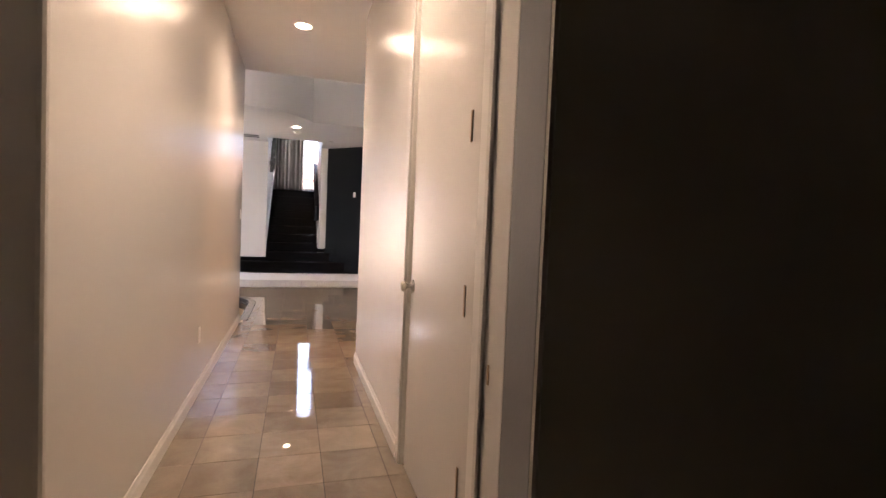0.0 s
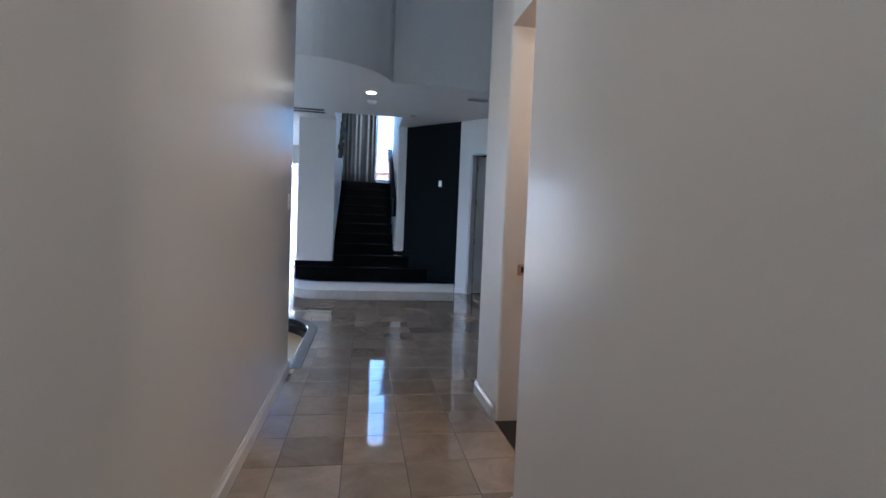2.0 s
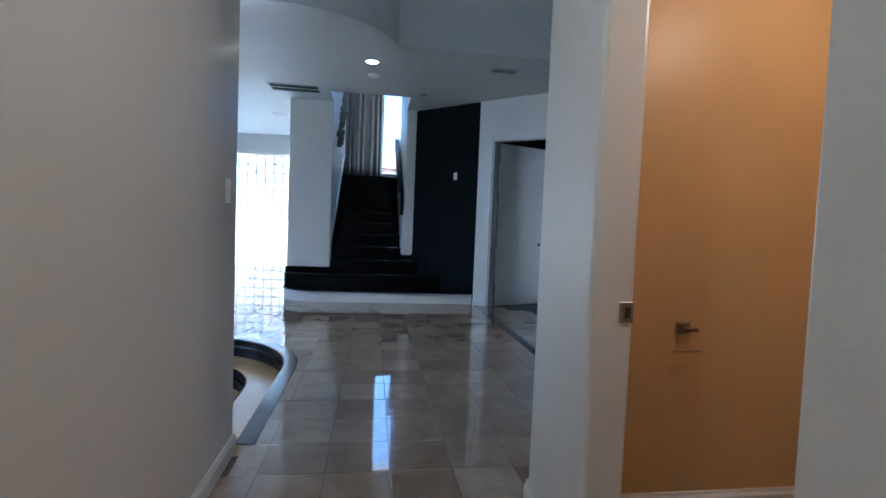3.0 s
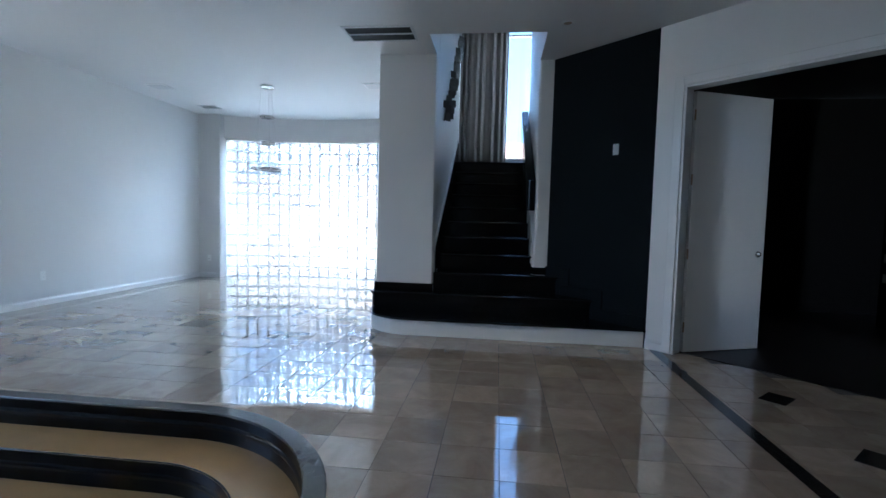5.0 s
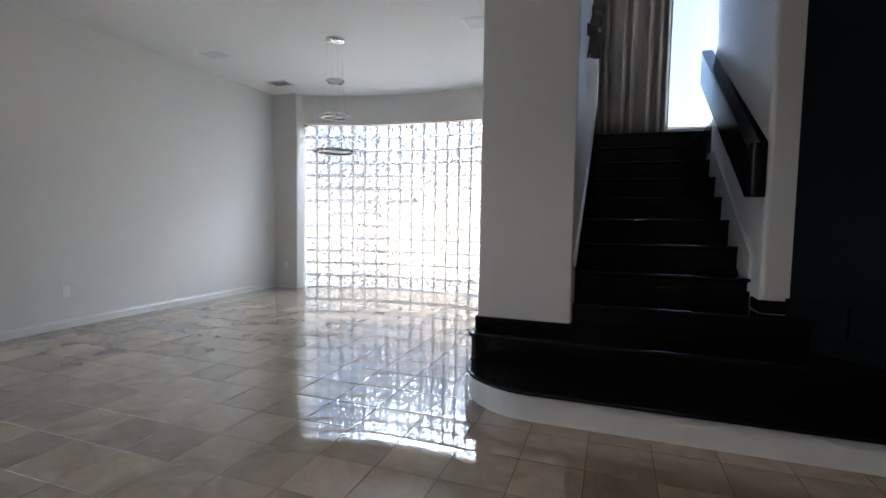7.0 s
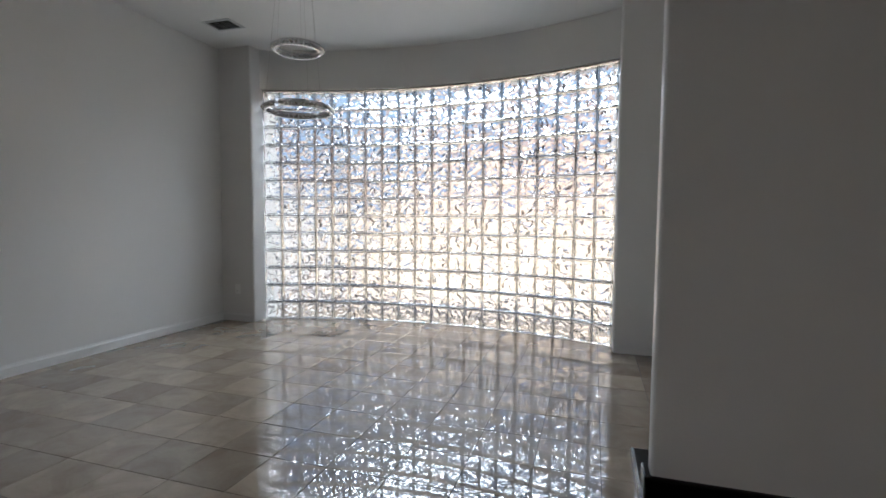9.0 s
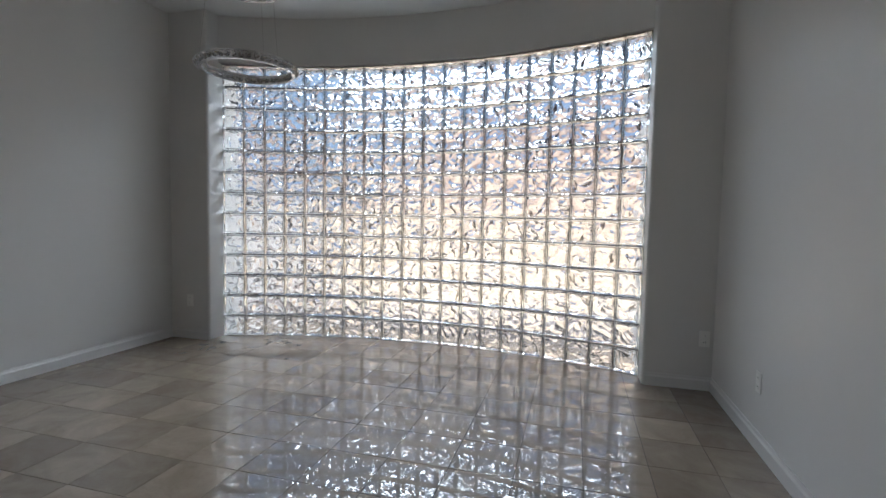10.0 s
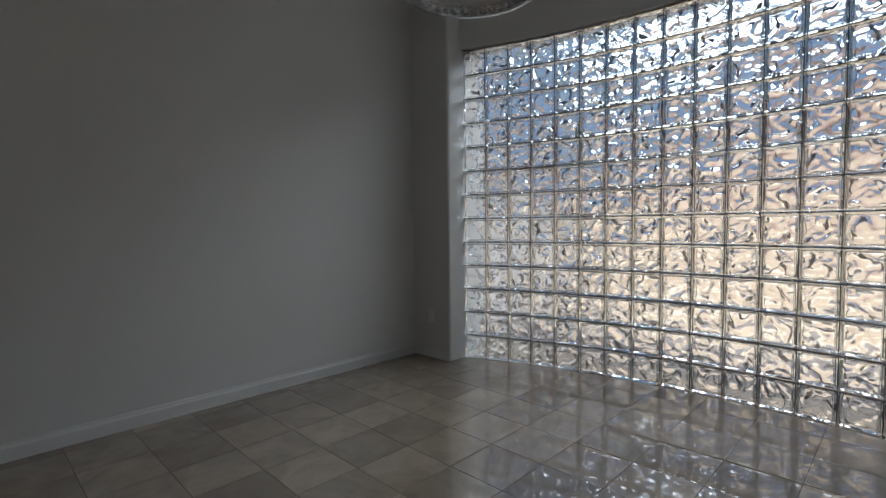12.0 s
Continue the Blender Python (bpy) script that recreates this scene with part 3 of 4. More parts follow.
def drape(width, z0, z1, folds, depth, seed):
    rnd = random.Random(seed)
    n, rows = folds * 10, []
    ph = [rnd.uniform(-0.5, 0.5) for _ in range(folds + 2)]
    for k in range(13):
        t = k / 12
        z = z0 + (z1 - z0) * t
        row = []
        for i in range(n + 1):
            u = i / n
            f = u * folds
            k0, w = int(f), f - int(f)
            w = w * w * (3 - 2 * w)
            drift = ph[k0] * (1 - w) + ph[k0 + 1] * w
            a = 2 * math.pi * (f + 0.75 * drift) + 0.30 * math.sin(3 * t + 5 * u)
            amp = depth * (0.72 + 0.9 * abs(drift)) * (1.0 - 0.25 * t)
            row.append((u * width, amp * math.sin(a), z))
        rows.append(row)
    bm = sweep(rows)
    bmesh.ops.solidify(bm, geom=list(bm.faces), thickness=0.004)
    return bm


curtain = thing("curtain", "long taupe satin curtain hanging in deep folds", "curtain", pose(SX0 + 0.02, YW - 0.13, 2.23))
smooth(part("panel", drape(0.82, 0.0, 2.75, 6, 0.06, 8), CURTAIN, curtain))
rod = thing("curtain_rod", "dark metal curtain rod above the stair window", "curtain rod", pose(SX0 + 0.01, YW - 0.13, 4.99))
bm = lathe(((0.0, 0), (0.014, 0), (0.014, 1.13), (0.0, 1.13)), 12)
bm.transform(pose(0, 0, 0, 0, 90, 0))
smooth(part("pole", bm, DARKPLASTIC, rod))

# wall art: cascade of small square plates climbing with the flight
art = thing("wall_art", "cascade of small square pewter plates on the stair wall", "wall art", pose(SX0, 13.1, 2.5))
rnd = random.Random(5)
plate = mesh_of("plate", box(0.0, 0.006, -0.048, 0.048, -0.048, 0.048, 0.002, 1), PEWTER)
for i in range(64):
    t = i / 63
    ob = new("plate", plate)
    ob.parent = art
    ob.matrix_local = pose(0.03 + 0.035 * rnd.random(), 2.0 * t + rnd.uniform(-0.16, 0.16), 1.75 * t + rnd.uniform(-0.09, 0.09), rnd.uniform(-4, 4), 0, rnd.uniform(-55, -25))
part("spine", box(0.004, 0.016, 0.0, 2.6, -0.01, 0.01), PEWTER, art, "thin metal backing bar", pose(0.003, 0.0, 0.0, 41, 0, 0))


# ---- doors and casings ----
def casing(name, parent_m, w, h, depth, cw=0.085, label="white painted door casing"):
    """Flat casing round an opening of width w along +x and height h; the wall face is y = 0, its back y = depth."""
    c = thing(name, label, "door frame", parent_m, kind="structure")
    for s in (-1, 0, 1):
        if s:
            x0, x1 = (-cw, 0.0) if s < 0 else (w, w + cw)
            part("side_casing", box(x0, x1, -0.018, -0.001, 0, h + cw, 0.006), TRIM, c)
            x0, x1 = (0.0, 0.02) if s < 0 else (w - 0.02, w)
            part("jamb", box(x0, x1, 0.0, depth, 0, h), TRIM, c)
        else:
            part("head_casing", box(0, w, -0.018, -0.001, h, h + cw, 0.006), TRIM, c)
            part("head_jamb", box(0.02, w - 0.02, 0.0, depth, h - 0.02, h), TRIM, c)
    return c


def knob_set(parent, m, mat):
    k = part("knob", lathe(((0.0, -0.066), (0.018, -0.064), (0.027, -0.054), (0.027, -0.042), (0.016, -0.034), (0.010, -0.026), (0.011, -0.008), (0.031, -0.007), (0.033, 0.0), (0.0, 0.0)), 20), mat, parent, "round polished knob", m)
    smooth(k)
    return k


def hinge(parent, m):
    h = part("hinge", lathe(((0.0, -0.05), (0.008, -0.05), (0.008, 0.05), (0.0, 0.05)), 10), BRONZE, parent, "brass hinge", m)
    return h


def leaf(name, w, h, m, label, knob_at, hinge_y, mat_k, side):
    d = thing(name, label, "door", m, kind="structure")
    part("slab", box(0, w, -0.02, 0.02, 0.008, h, 0.003), DOORPAINT, d)
    for s in (-1, 1):
        knob_set(d, pose(knob_at, s * 0.02, 0.955, -90 * s, 0, 0), mat_k)
    for z in (0.25, 0.95, 1.65, 2.25):
        hinge(d, pose(-0.006, hinge_y, z))
    return d


casing("casing_double_door", DIAG @ pose(U0, 0, 0), U1 - U0, DH, 0.14)
LW = (U1 - U0) / 2 - 0.022
leaf("door_1", LW, DH - 0.03, DIAG @ pose(U0 + 0.03, 0.15, 0, 0, 0, 66), "white flush double door leaf standing open", LW - 0.07, -0.02, CHROME, 1)
leaf("door_2", LW, DH - 0.03, DIAG @ pose(U1 - 0.03, 0.15, 0, 0, 0, 180 - 72), "white flush double door leaf standing wide open", LW - 0.07, 0.02, CHROME, -1)

# closet door in the hall, closed; local x runs along the hall towards its start
closet = thing("door_3", "closed white flush closet door in the hall", "door", pose(XR + 0.022, 2.985, 0, 0, 0, -90), kind="structure")
part("slab", box(0, 0.905, -0.012, 0.025, 0.01, 2.44, 0.003), DOORPAINT, closet)
knob_set(closet, pose(0.05, -0.012, 0.95, -90, 0, 0), NICKEL)
for z in (0.35, 0.99, 1.59, 2.2):
    part("hinge", box(0.80, 0.815, -0.017, -0.0125, z - 0.055, z + 0.055, 0.002, 1), BRONZE, closet, "brass hinge")
part("jamb", box(-0.053, -0.001, 0.004, 0.06, 0, 2.46, 0.003, 1), TRIM, closet)
part("side_casing", box(-0.128, -0.056, -0.034, -0.0225, 0, 2.54, 0.005), TRIM, closet)
strike = thing("door_frame_start", "white doorway jamb with a brass strike plate", "door frame", pose(XR, 1.99, 0), kind="structure")
part("strike_plate", box(-0.003, -0.0005, -0.075, -0.062, 0.78, 0.84, 0.001, 1), BRONZE, strike, "brass strike plate")
part("stop", box(-0.016, -0.001, -0.036, -0.006, 0, 2.46, 0.006), TRIM, strike)
# pocket door strike on the far jamb
pocket = thing("pocket_door_strike", "square nickel pocket door strike on the jamb", "strike plate", pose(XF + 0.128, 5.959, 0.945))
part("plate", box(-0.03, 0.022, -0.004, 0.0, -0.035, 0.035, 0.002, 1), NICKEL, pocket)
part("slot", box(-0.009, 0.009, -0.0065, -0.0045, -0.018, 0.018), DARKPLASTIC, pocket)
ring = thing("towel_ring", "small brass towel holder on the ochre wall", "towel holder", pose(3.36, 6.34, 0.72))
part("rosette", box(-0.03, 0.03, -0.016, 0, 0.07, 0.12, 0.006), BRONZE, ring)
part("post", box(-0.008, 0.05, -0.045, -0.0165, 0.085, 0.1, 0.004), BRONZE, ring)
part("bar", box(-0.06, 0.06, -0.05, -0.04, 0.0, 0.008, 0.002, 1), BRONZE, ring)

# striped boards in the study
stripes = thing("striped_panel", "black panel with cream horizontal stripes on the study wall", "wall panel", pose(6.9, 12.2, 0))
part("backing", box(0, 0.03, -0.6, 1.2, 0.0, 2.9), BLACKROOM, stripes)
for i in range(10):
    part("stripe", box(-0.008, -0.0005, -0.55, 1.15, 0.62 + 0.25 * i - 0.05, 0.62 + 0.25 * i + 0.065, 0.002, 1), CREAM, stripes)

# ---- baseboards ----
def board(name, x0, y0, x1, y1):
    """Baseboard with the room on the right-hand side of the run."""
    run = math.hypot(x1 - x0, y1 - y0)
    return baseboard(name, run, pose(x0, y0, 0, 0, 0, math.degrees(math.atan2(y1 - y0, x1 - x0))))


board("baseboard", XL, 2.16, XL, 7.04)
board("baseboard", XL, 7.03, XL - 0.15, 7.03)
board("baseboard", XR, 4.985, XR, 3.118)
board("baseboard", XF, 6.485, XF, 5.96)
board("baseboard", XF + 0.155, 6.485, XF, 6.485)
board("baseboard", XD, 11.49, XD, YD)
board("baseboard", -6.2, 11.49, XD, 11.49)
board("baseboard", XD, YD, _jl[0] - 0.012, YD)
board("baseboard", _jr[0] + 0.012, YD, XE, YD)
board("baseboard", XE, YD, XE, 12.46)
board("baseboard", XE, 12.46, 0.69, 12.46)
board("baseboard", 5.24, 10.06, 7.4, 10.06)
board("baseboard", XF + 0.155, 6.34, 4.6, 6.34)
_b = baseboard("baseboard", U0 - 0.087, DIAG)
_b = baseboard("baseboard", UE - U1 - 0.087, DIAG @ pose(U1 + 0.087, 0, 0))

# ---- sunken sitting area ----
PX, PY, PR, PCX, PCY = 1.46, 9.61, 1.16, 0.30, 8.45


def pit_path():
    pts = [((PX, 7.10), (1, 0)), ((PX, 7.8), (1, 0))]
    for a in np.linspace(0, math.pi / 2, 37):
        pts.append(((PCX + PR * math.cos(a), PCY + PR * math.sin(a)), (math.cos(a), math.sin(a))))
    pts += [((-2.5, PY), (0, 1)), ((-6.2, PY), (0, 1))]
    return pts


def pit_band(profile):
    """profile: rows of (distance inwards from the outer edge, height)."""
    return sweep([[(x - nx * d, y - ny * d, z) for d, z in profile] for (x, y), (nx, ny) in pit_path()])


pit = thing("sunken_pit", "sunken sitting area with black glazed curved steps", "sunken steps", pose(0, 8.5, 0), kind="structure")
for nm, prof, mt, lb in (
    ("curb", ((0.0, -0.05), (0.0, 0.004), (0.006, 0.006), (0.10, 0.006), (0.106, 0.002), (0.106, -0.02)), CURBSTONE, "dark grey stone curb"),
    ("step_riser", ((0.100, 0.001), (0.1065, -0.004), (0.107, -0.06), (0.111, -0.07), (0.114, -0.08), (0.111, -0.09), (0.107, -0.10), (0.107, -0.17)), BLACKTILE, "black glazed rounded riser"),
    ("step_tread", ((0.09, -0.168), (0.41, -0.168)), TAN, "tan stone tread"),
    ("step_riser", ((0.400, -0.163), (0.408, -0.168), (0.409, -0.23), (0.413, -0.24), (0.416, -0.25), (0.413, -0.26), (0.409, -0.27), (0.409, -0.345)), BLACKTILE, "black glazed rounded riser"),
):
    bm = pit_band(prof)
    bm.transform(pose(0, -8.5, 0))
    part(nm, bm, mt, pit, lb)
part("pit_floor", box(-6.2, 1.2, -1.5, 0.8, -0.40, -0.34), TAN, pit, "tan stone pit floor")
part("pit_side", box(-6.2, 1.46, -1.52, -1.40, -0.40, -0.001), TAN, pit)

# ---- inlays ----
_st = thing("floor_border", "black marble border strip set in the floor", "floor inlay", pose(3.66, 8.0, 0), kind="structure")
part("strip", box(-0.045, 0.045, -1.15, 3.62, 0.001, 0.0035), INLAY, _st)
for x, y in ((4.14, 10.43), (4.17, 9.54), (5.05, 9.52), (4.18, 8.64), (5.06, 8.62)):
    o = thing("floor_inlay", "black marble lozenge set in the pale floor", "floor inlay", pose(x, y, 0.001, 0, 0, 45), "black floor inlays", "structure")
    part("stone", box(-0.11, 0.11, -0.085, 0.085, 0, 0.0025), INLAY, o)

# ---- ceiling fixtures ----
def downlight(x, y, r, power, spot, z=CEIL, lens=None):
    d = thing("downlight", "round recessed ceiling downlight with a warm lamp", "ceiling light", pose(x, y, z), "recessed downlights")
    smooth(part("trim_ring", lathe(((r * 0.78, 0.0), (r * 0.8, -0.004), (r, -0.006), (r * 1.04, -0.001), (r * 1.04, 0.0)), 32), TRIM, d))
    part("lamp_lens", lathe(((0.0, -0.003), (r * 0.76, -0.003), (r * 0.76, -0.001), (0.0, -0.001)), 24), lens or WARMLENS, d, "round lamp lens")
    if power:
        lamp = bpy.data.lights.new("downlight_lamp", "SPOT")
        lamp.energy, lamp.color, lamp.spot_size, lamp.spot_blend, lamp.shadow_soft_size = power, (1.0, 0.76, 0.52), radians(spot), 0.9, 0.05
        ob = new("downlight_lamp", lamp)
        ob.matrix_world = pose(x, y, z - 0.02)
    return d


downlight(2.02, 5.40, 0.085, 6.2, 150)
downlight(2.02, 2.70, 0.085, 6.2, 150)
downlight(1.97, 10.30, 0.085, 9.0, 130)
downlight(2.71, 11.55, 0.05, 0, 90, lens=BRONZE)
bath = bpy.data.lights.new("bath_lamp", "POINT")
bath.energy, bath.color, bath.shadow_soft_size = 2.4, (1.0, 0.62, 0.34), 0.08
new("bath_lamp", bath).matrix_world = pose(3.7, 5.5, 2.3)

sm = thing("smoke_detector", "round white smoke detector on the ceiling", "smoke detector", pose(1.99, 10.80, CEIL))
smooth(part("base", lathe(((0.0, -0.012), (0.075, -0.012), (0.075, 0.0), (0.0, 0.0)), 28), PLASTIC, sm))
smooth(part("dome", lathe(((0.0, -0.045), (0.035, -0.043), (0.052, -0.034), (0.058, -0.013), (0.0, -0.013)), 28), PLASTIC, sm))


def vent(x, y, w, d, slats, label, rz=0, louver=35):
    v = thing("ceiling_vent", label, "ceiling vent", pose(x, y, CEIL, 0, 0, rz))
    f = 0.028
    for a in ((-w / 2, w / 2, -d / 2, -d / 2 + f), (-w / 2, w / 2, d / 2 - f, d / 2), (-w / 2, -w / 2 + f, -d / 2 + f, d / 2 - f), (w / 2 - f, w / 2, -d / 2 + f, d / 2 - f)):
        part("frame", box(*a, -0.012, -0.0005, 0.003, 1), GREYMETAL, v)
    part("backing", box(-w / 2 + f, w / 2 - f, -d / 2 + f, d / 2 - f, -0.0015, -0.0005), DUCT, v, "dark duct opening")
    for i in range(slats):
        y0 = -d / 2 + f + (d - 2 * f) * (i + 0.5) / slats
        part("slat", box(-w / 2 + f, w / 2 - f, -0.008, 0.008, -0.001, 0.001), GREYMETAL, v, m=pose(0, y0, -0.007, louver, 0, 0))
    return v


v1 = vent(0.87, 11.72, 0.72, 0.40, 0, "wide white return air grille in the ceiling")
part("bar", box(-0.33, 0.33, -0.012, 0.012, -0.011, -0.002, 0.002, 1), GREYMETAL, v1)
vent(-3.0, 14.88, 0.32, 0.24, 7, "small white louvred ceiling vent")
vent(3.54, 10.2, 0.34, 0.16, 5, "small white louvred ceiling vent", 0)
spk = thing("ceiling_speaker", "square white flush ceiling speaker grille", "speaker", pose(-2.97, 13.60, CEIL))
part("frame", box(-0.15, 0.15, -0.14, 0.14, -0.008, -0.0005, 0.003, 1), PLASTIC, spk)
part("grille", box(-0.13, 0.13, -0.12, 0.12, -0.011, -0.0085, 0.002, 1), GREYMETAL, spk)

copy_thing(spk, pose(0.32, 13.62, CEIL))

# ---- ring chandelier ----
ch = thing("chandelier", "chrome chandelier with three hanging crystal rings", "chandelier", pose(-1.29, 13.60, CEIL))
smooth(part("canopy", lathe(((0.0, -0.03), (0.09, -0.03), (0.10, -0.024), (0.10, 0.0), (0.0, 0.0)), 36), CHROME, ch, "round chrome canopy"))


def crystal_mesh():
    bm = bmesh.new()
    bmesh.ops.create_icosphere(bm, subdivisions=1, radius=0.5)
    return mesh_of("crystal", bm, CRYSTAL)


cm = crystal_mesh()
for r, z, n in ((0.077, -0.446, 16), (0.14, -0.825, 30), (0.203, -1.205, 42)):
    rg = part("ring", lathe(((r - 0.006, -0.021), (r + 0.006, -0.021), (r + 0.006, -0.014), (r - 0.006, -0.014), (r - 0.006, -0.021)), 56), CHROME, ch, "chrome ring set with crystals", pose(0, 0, z))
    part("ring_top", lathe(((r - 0.006, 0.014), (r + 0.006, 0.014), (r + 0.006, 0.021), (r - 0.006, 0.021), (r - 0.006, 0.014)), 56), CHROME, rg)
    part("ring_band", lathe(((r - 0.003, -0.0135), (r + 0.003, -0.0135), (r + 0.003, 0.0135), (r - 0.003, 0.0135), (r - 0.003, -0.0135)), 56), CHROME, rg)
    for i in range(n):
        a = 2 * math.pi * i / n
        for s in (-1, 1):
            o = new("crystal", cm)
            o.parent = rg
            rr = r + s * 0.016
            o.matrix_local = pose(rr * math.cos(a), rr * math.sin(a), 0, 20 + 47 * i, 35 + 31 * s * i, math.degrees(a)) @ Matrix.Diagonal((0.024, 0.024, 0.028, 1))
    for i in range(3):
        a = 2 * math.pi * i / 3 + r * 9
        p0 = Vector((r * math.cos(a), r * math.sin(a), z + 0.02))
        p1 = Vector((0.08 * math.cos(a), 0.08 * math.sin(a), -0.028))
        d = p1 - p0
        part("wire", lathe(((0.0, 0), (0.0009, 0), (0.0009, d.length), (0.0, d.length)), 6), NICKEL, ch, "", Matrix.Translation(p0) @ d.to_track_quat("Z", "Y").to_matrix().to_4x4())


# ---- outlets, switches, thermostat ----
def plate_thing(name, label, category, m, w, h, kind_):
    """A wall plate facing local -y."""
    o = thing(name, label, category, m)
    part("cover", box(-w / 2, w / 2, -0.006, -0.0005, -h / 2, h / 2, 0.003, 2), PLASTIC, o)
    if kind_ == "outlet":
        for s in (-1, 1):
            so = part("socket", box(-0.016, 0.016, -0.009, -0.0065, s * 0.024 - 0.014, s * 0.024 + 0.014, 0.002, 1), PLASTIC, o)
            for q in (-1, 1):
                part("slot", box(q * 0.006 - 0.001, q * 0.006 + 0.001, -0.0096, -0.0091, s * 0.024 - 0.002, s * 0.024 + 0.007), DARKPLASTIC, so)
    elif kind_ == "switch":
        k = max(1, round(w / 0.05) - 0) if w > 0.1 else 1
        for i in range(k):
            x = (i - (k - 1) / 2) * 0.046
            part("rocker", box(x - 0.016, x + 0.016, -0.010, -0.0065, -0.033, 0.033, 0.003, 1), PLASTIC, o)
    elif kind_ == "keypad":
        part("screen", box(-0.035, 0.0, -0.0075, -0.0062, 0.002, 0.02), DARKPLASTIC, o)
        for q in (0.02, 0.04):
            part("button", box(q - 0.005, q + 0.005, -0.0075, -0.0062, 0.006, 0.014), DARKPLASTIC, o)
    return o


EASTF, WESTF = 90, -90          # turn so the plate faces +x, or -x
plate_thing("outlet", "white duplex outlet low on the hall wall", "outlet", pose(XL, 4.37, 0.417, 0, 0, EASTF), 0.072, 0.115, "outlet")
plate_thing("outlet", "white duplex outlet low on the dining wall", "outlet", pose(XD, 12.24, 0.375, 0, 0, EASTF), 0.072, 0.115, "outlet")
plate_thing("outlet", "white duplex outlet beside the glass block wall", "outlet", pose(-3.36, YD, 0.37), 0.072, 0.115, "outlet")
plate_thing("outlet", "white duplex outlet beside the glass block wall", "outlet", pose(1.13, YD, 0.374), 0.072, 0.115, "outlet")
plate_thing("outlet", "white duplex outlet on the dining side wall", "outlet", pose(XE, 14.537, 0.357, 0, 0, WESTF), 0.072, 0.115, "outlet")
plate_thing("light_switch", "white light switch on the end of the hall wall", "light switch", pose(XL, 6.86, 1.33, 0, 0, EASTF), 0.072, 0.115, "switch")
plate_thing("light_switch", "white wall plate on the dark stair wall", "light switch", DIAG @ pose(-0.42, 0, 1.985), 0.066, 0.112, "switch")
plate_thing("light_switch", "white light switch on the stair side wall", "light switch", pose(SX0, 12.80, 1.62, 0, 0, EASTF), 0.072, 0.115, "switch")
plate_thing("light_switch", "white double light switch on the foyer wall", "light switch", pose(5.53, 10.06, 1.27), 0.117, 0.115, "switch")
plate_thing("thermostat", "white wall keypad with a dark display", "thermostat", pose(5.83, 10.06, 1.27), 0.16, 0.105, "keypad")
plate_thing("thermostat", "small wall thermostat with a dark screen", "thermostat", pose(-4.05, 11.49, 1.53), 0.09, 0.09, "keypad")
stop = thing("door_stop", "small black door stop on the baseboard", "door stop", pose(5.7, 10.046, 0.05))
part("stem", box(-0.008, 0.008, -0.06, 0, -0.008, 0.008, 0.002, 1), DARKPLASTIC, stop)
part("tip", box(-0.018, 0.018, -0.08, -0.0605, -0.018, 0.018, 0.005, 1), DARKPLASTIC, stop)

# ---- outside ----
tagged(new("ground", mesh_of("ground", box(-900, 900, -900, 900, -0.9, -0.45), GRAVEL)), "pale sunlit gravel ground", "ground", kind="structure")
tagged(new("patio", mesh_of("patio", box(-6, 6, 15.2, 17.6, -0.44, -0.03), PATIO)), "grey pink patio slab outside the glass", "patio", kind="structure")
tagged(new("garden_wall", mesh_of("garden_wall", box(-16, 16, 21.0, 21.25, -0.5, 1.35, 0.03, 2), STUCCO)), "low tan stucco garden wall in the sun", "garden wall")


def plain_house(label, m, hx, hy, tall, rise, wall_mat):
    """A plain house with a hipped tile roof."""
    h = thing("neighbour_house", label, "house", m)
    part("wall", box(-hx, hx, -hy, hy, 0, tall), wall_mat, h)
    bm = bmesh.new()
    ex, ey, rx = hx + 0.5, hy + 0.5, max(0.3, hx - hy)
    lo = [bm.verts.new((sx * ex, sy * ey, tall)) for sx, sy in ((-1, -1), (1, -1), (1, 1), (-1, 1))]
    ra, rb = bm.verts.new((-rx, 0, tall + rise)), bm.verts.new((rx, 0, tall + rise))
    for f in ((lo[0], lo[1], rb, ra), (lo[1], lo[2], rb), (lo[2], lo[3], ra, rb), (lo[3], lo[0], ra), lo[::-1]):
        bm.faces.new(f)
    bmesh.ops.recalc_face_normals(bm, faces=bm.faces)
    part("roof", bm, ROOFTILE, h, "brown tiled hip roof")
    return h


plain_house("pink tan stucco house behind the garden wall", pose(4, 29, -0.45), 9.0, 4.0, 3.9, 1.3, PINKSTUCCO)
plain_house("pale stucco wing with a low brown tiled roof", pose(-7.6, 20.2, -0.45), 2.6, 2.6, 2.35, 1.0, PALESTUCCO)

# ---- glass block wall: 20 columns, 13 courses ----
glass_wall = thing("window_2", "bowed wall of clear rippled glass blocks", "glass block window", pose(GX, GY, 0), kind="structure")
NC, NR = 20, 13
BW = 2 * GA * GR / NC
BH = GLASS_H / NR
block = bmesh.new()
hw, hh, hd, rim = BW / 2 - 0.003, BH / 2 - 0.0034, 0.04, 0.013
loops = []
for s, y in ((hw, -hd + 0.004), (hw - 0.004, -hd), (hw - rim, -hd), (hw - rim - 0.006, -hd + 0.010)):
    e = hw - s
    loops.append([block.verts.new((sx * s, y, sz * (hh - e))) for sx, sz in ((-1, -1), (1, -1), (1, 1), (-1, 1))])
back = [[block.verts.new((v.co.x, -v.co.y, v.co.z)) for v in lp] for lp in loops]
for side in (loops, back):
    for a, b in zip(side, side[1:]):
        for i in range(4):
            block.faces.new((a[i], a[(i + 1) % 4], b[(i + 1) % 4], b[i]))
    block.faces.new(side[-1])
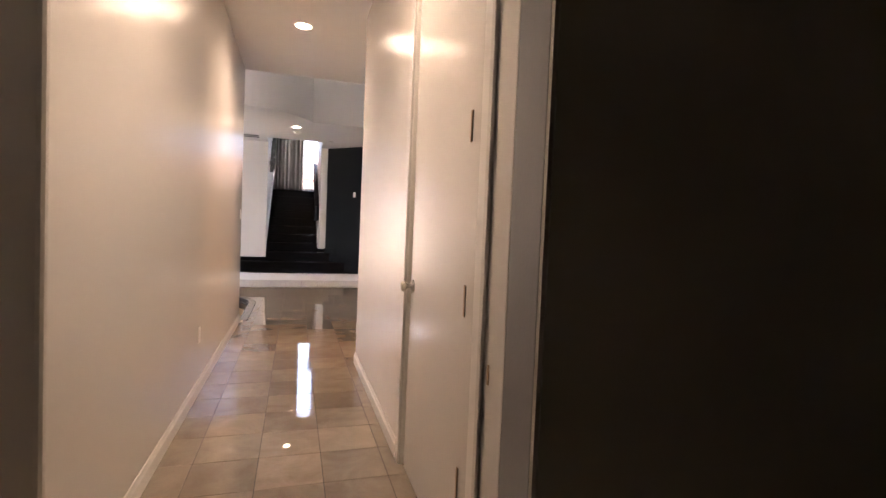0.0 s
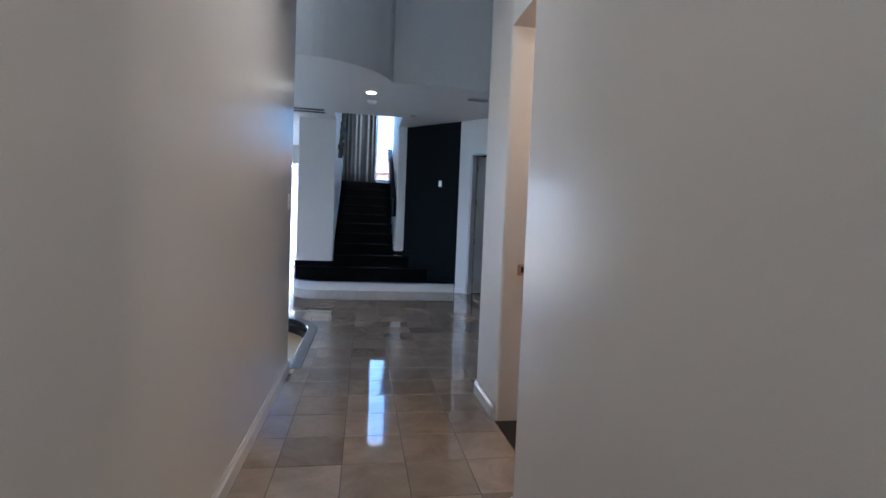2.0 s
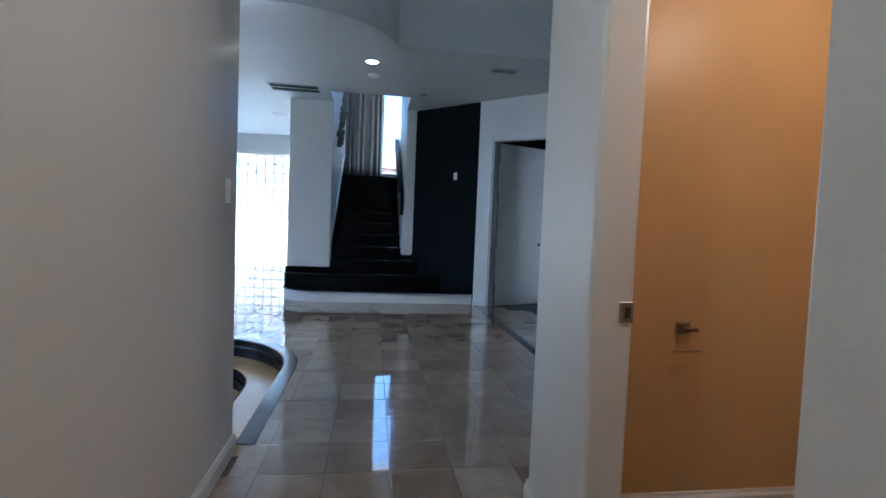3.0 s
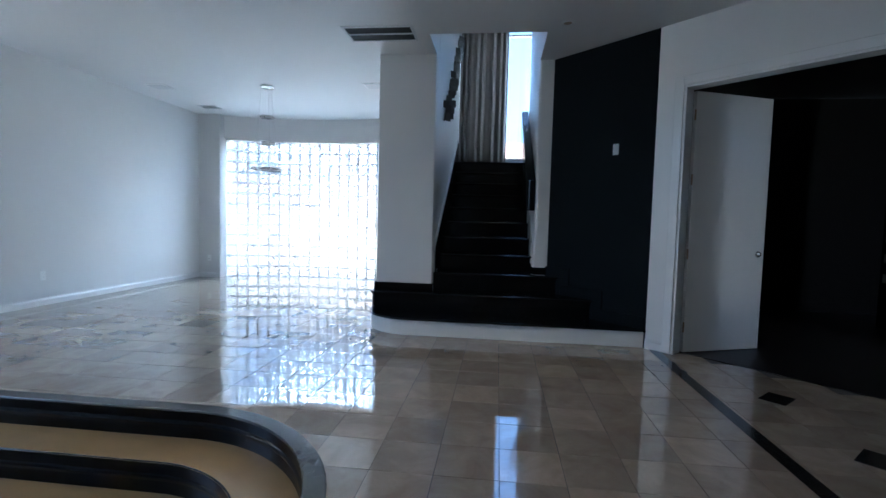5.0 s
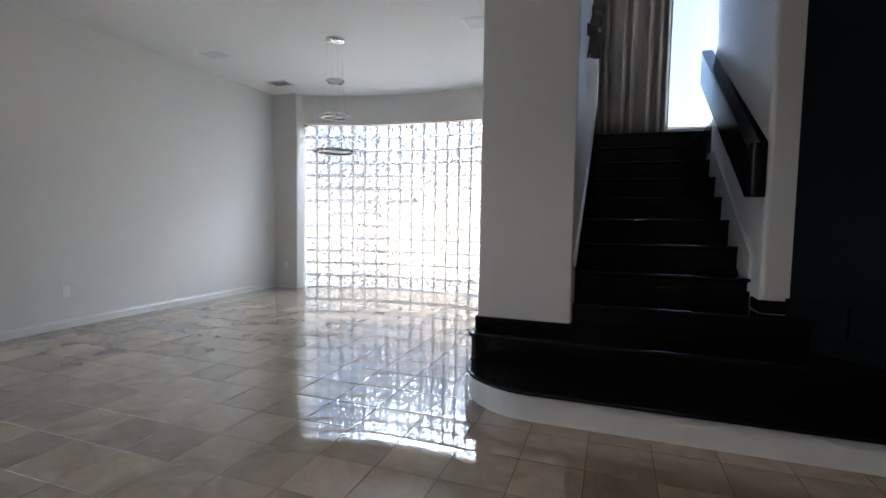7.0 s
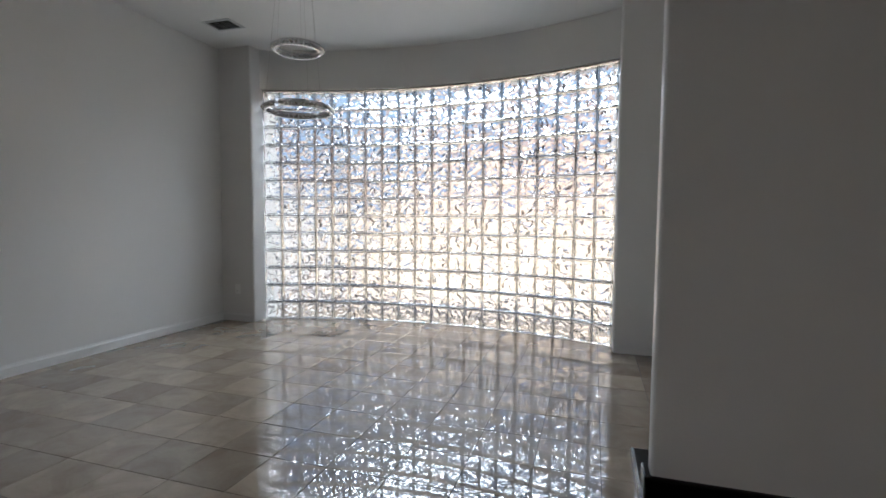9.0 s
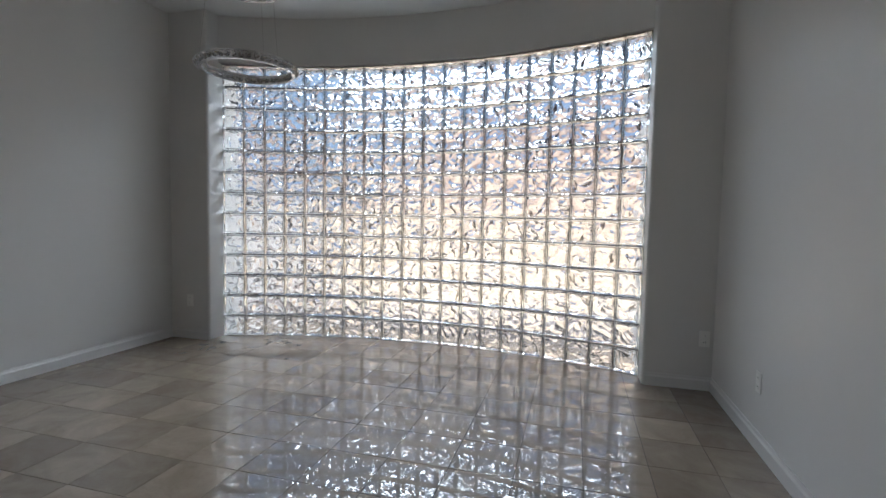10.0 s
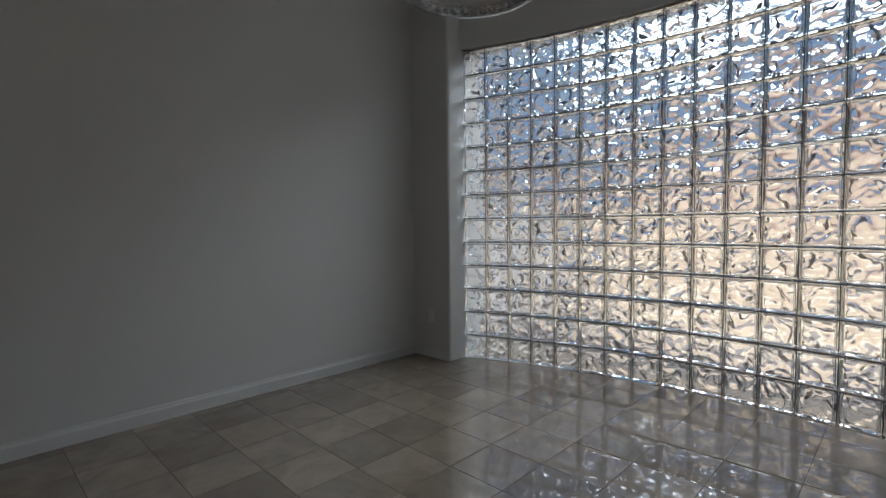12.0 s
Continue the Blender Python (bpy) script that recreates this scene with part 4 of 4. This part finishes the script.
for i in range(4):
    block.faces.new((loops[0][i], loops[0][(i + 1) % 4], back[0][(i + 1) % 4], back[0][i]))
bmesh.ops.recalc_face_normals(block, faces=block.faces)
for f in block.faces:
    f.material_index = 0 if all(abs(v.co.x) <= hw - rim + 1e-5 for v in f.verts) and len(f.verts) == 4 and abs(f.calc_center_median().y) < hd - 1e-4 and abs(f.calc_center_median().x) < hw - 0.02 and abs(f.calc_center_median().z) < hh - 0.02 else 1
block_mesh = mesh_of("glass_block", block, BLOCKGLASS)
block_mesh.materials.append(RIMGLASS)
for c in range(NC):
    a = -GA + (c + 0.5) * 2 * GA / NC
    for r in range(NR):
        o = new("glass_block", block_mesh)
        o.parent = glass_wall
        o.matrix_local = pose(GR * math.sin(a), GR * math.cos(a), (r + 0.5) * BH, 0, 0, -math.degrees(a))
        o.visible_shadow = False
joint = bmesh.new()
for c in range(1, NC):
    a = -GA + c * 2 * GA / NC
    j = box(-0.0028, 0.0028, -0.033, 0.033, 0, GLASS_H)
    j.transform(pose(GR * math.sin(a), GR * math.cos(a), 0, 0, 0, -math.degrees(a)))
    t_ = bpy.data.meshes.new("tmp")
    j.to_mesh(t_)
    j.free()
    joint.from_mesh(t_)
    bpy.data.meshes.remove(t_)
for r in range(NR + 1):
    z = r * BH
    rows = []
    for i in range(41):
        a = -GA + 2 * GA * i / 40
        rows.append([((GR + d) * math.sin(a), (GR + d) * math.cos(a), z + e) for d, e in ((-0.036, -0.0032), (-0.036, 0.0032), (0.036, 0.0032), (0.036, -0.0032), (-0.036, -0.0032))])
    j = sweep(rows)
    t_ = bpy.data.meshes.new("tmp")
    j.to_mesh(t_)
    j.free()
    joint.from_mesh(t_)
    bpy.data.meshes.remove(t_)
part("mortar", joint, MORTAR, glass_wall, "thin grey mortar joints")

# ---- floor: bed and marble tiles ----
TXP, TYP, TX0, TY0 = 0.3135, 0.320, 2.165, 8.70
floor = thing("floor", "polished cream and brown marble tile floor", "floor", kind="structure")
part("bed", prism([(7.5, -2.3), (7.5, 16.6), (-6.3, 16.6), (-6.3, PY - 0.05)] + [(x - nx * 0.05, y - ny * 0.05) for (x, y), (nx, ny) in pit_path()][::-1] + [(-1.3, 7.1), (-1.3, -2.3)], -0.03, -0.0025), GROUT, floor, "brown grout bed")


def clip(poly, px, py, nx, ny):
    out = []
    for i, a in enumerate(poly):
        b = poly[(i + 1) % len(poly)]
        da, db = (a[0] - px) * nx + (a[1] - py) * ny, (b[0] - px) * nx + (b[1] - py) * ny
        if da >= 0:
            out.append(a)
        if (da >= 0) != (db >= 0):
            t = da / (da - db)
            out.append((a[0] + t * (b[0] - a[0]), a[1] + t * (b[1] - a[1])))
    return out


def tile_shape(cx, cy):
    g = 0.0018
    poly = [(cx - TXP / 2 + g, cy - TYP / 2 + g), (cx + TXP / 2 - g, cy - TYP / 2 + g), (cx + TXP / 2 - g, cy + TYP / 2 - g), (cx - TXP / 2 + g, cy + TYP / 2 - g)]
    if cx > PX + 0.25 or cy > PY + 0.25 or cy < 6.9:
        return poly
    dx, dy = (1, 0) if cy <= PCY else ((0, 1) if cx <= PCX else (cx - PCX, cy - PCY))
    L = math.hypot(dx, dy)
    dx, dy = dx / L, dy / L
    if cy <= PCY and cx <= PCX:
        return []
    ex, ey = (PX - 0.05, cy) if cy <= PCY else ((cx, PY - 0.05) if cx <= PCX else (PCX + (PR - 0.05) * dx, PCY + (PR - 0.05) * dy))
    return clip(poly, ex, ey, dx, dy)


_t = 0.0018
_p = [(-TXP / 2 + _t, -TYP / 2 + _t), (TXP / 2 - _t, -TYP / 2 + _t), (TXP / 2 - _t, TYP / 2 - _t), (-TXP / 2 + _t, TYP / 2 - _t)]
tile_mesh = mesh_of("tile", prism(_p, -0.008, 0.0, 0.0008, 1), TILE)
verts, faces, singles = [], [], []
rnd = random.Random(11)
for i in range(-29, 18):
    for j in range(-35, 26):
        cx, cy = TX0 + (i + 0.5) * TXP, TY0 + (j + 0.5) * TYP
        if not (-6.3 < cx < 7.5 and -2.3 < cy < 16.3):
            continue
        if cy < 6.9 and not (1.2 < cx < 3.0) and cy > 1.3:
            continue
        if cx < 3.0 and cx < -1.2 and cy < 6.9:
            continue
        if cx > 15.6 - cy and cy > 10.2 and cx > 2.4:
            continue
        if cx > 1.5 and cy > 12.3:
            continue
        if cx < -3.9 and cy > 11.6:
            continue
        poly = tile_shape(cx, cy)
        if len(poly) < 3:
            continue
        near = (1.3 < cx < 2.7 and 2.0 < cy < 7.4) or (0.6 < cx < 3.5 and 7.4 <= cy < 11.7) or (-2.5 < cx < 0.6 and 10.0 < cy < 13.0)
        if near and len(poly) == 4 and (cx > PX + 0.25 or cy > PY + 0.25 or cy < 6.9) and len(singles) < 300:
            singles.append((cx, cy))
            continue
        lift = rnd.uniform(-0.0004, 0.0002)
        k = len(verts)
        m_ = len(poly)
        verts += [(x, y, lift) for x, y in poly] + [(x, y, -0.008) for x, y in poly]
        faces.append(tuple(range(k, k + m_)))
        for q in range(m_):
            faces.append((k + q, k + m_ + q, k + m_ + (q + 1) % m_, k + (q + 1) % m_))
rest = bpy.data.meshes.new("tiles")
rest.from_pydata(verts, [], faces)
rest.materials.append(TILE_FAR)
o = new("tiles", rest)
o.parent = floor
tagged(o, "polished marble tiles", kind="stuff")
for cx, cy in singles:
    o = new("tile", tile_mesh)
    o.parent = floor
    o.matrix_local = pose(cx, cy, rnd.uniform(-0.0004, 0.0002), rnd.uniform(-0.03, 0.03), rnd.uniform(-0.03, 0.03), 0)
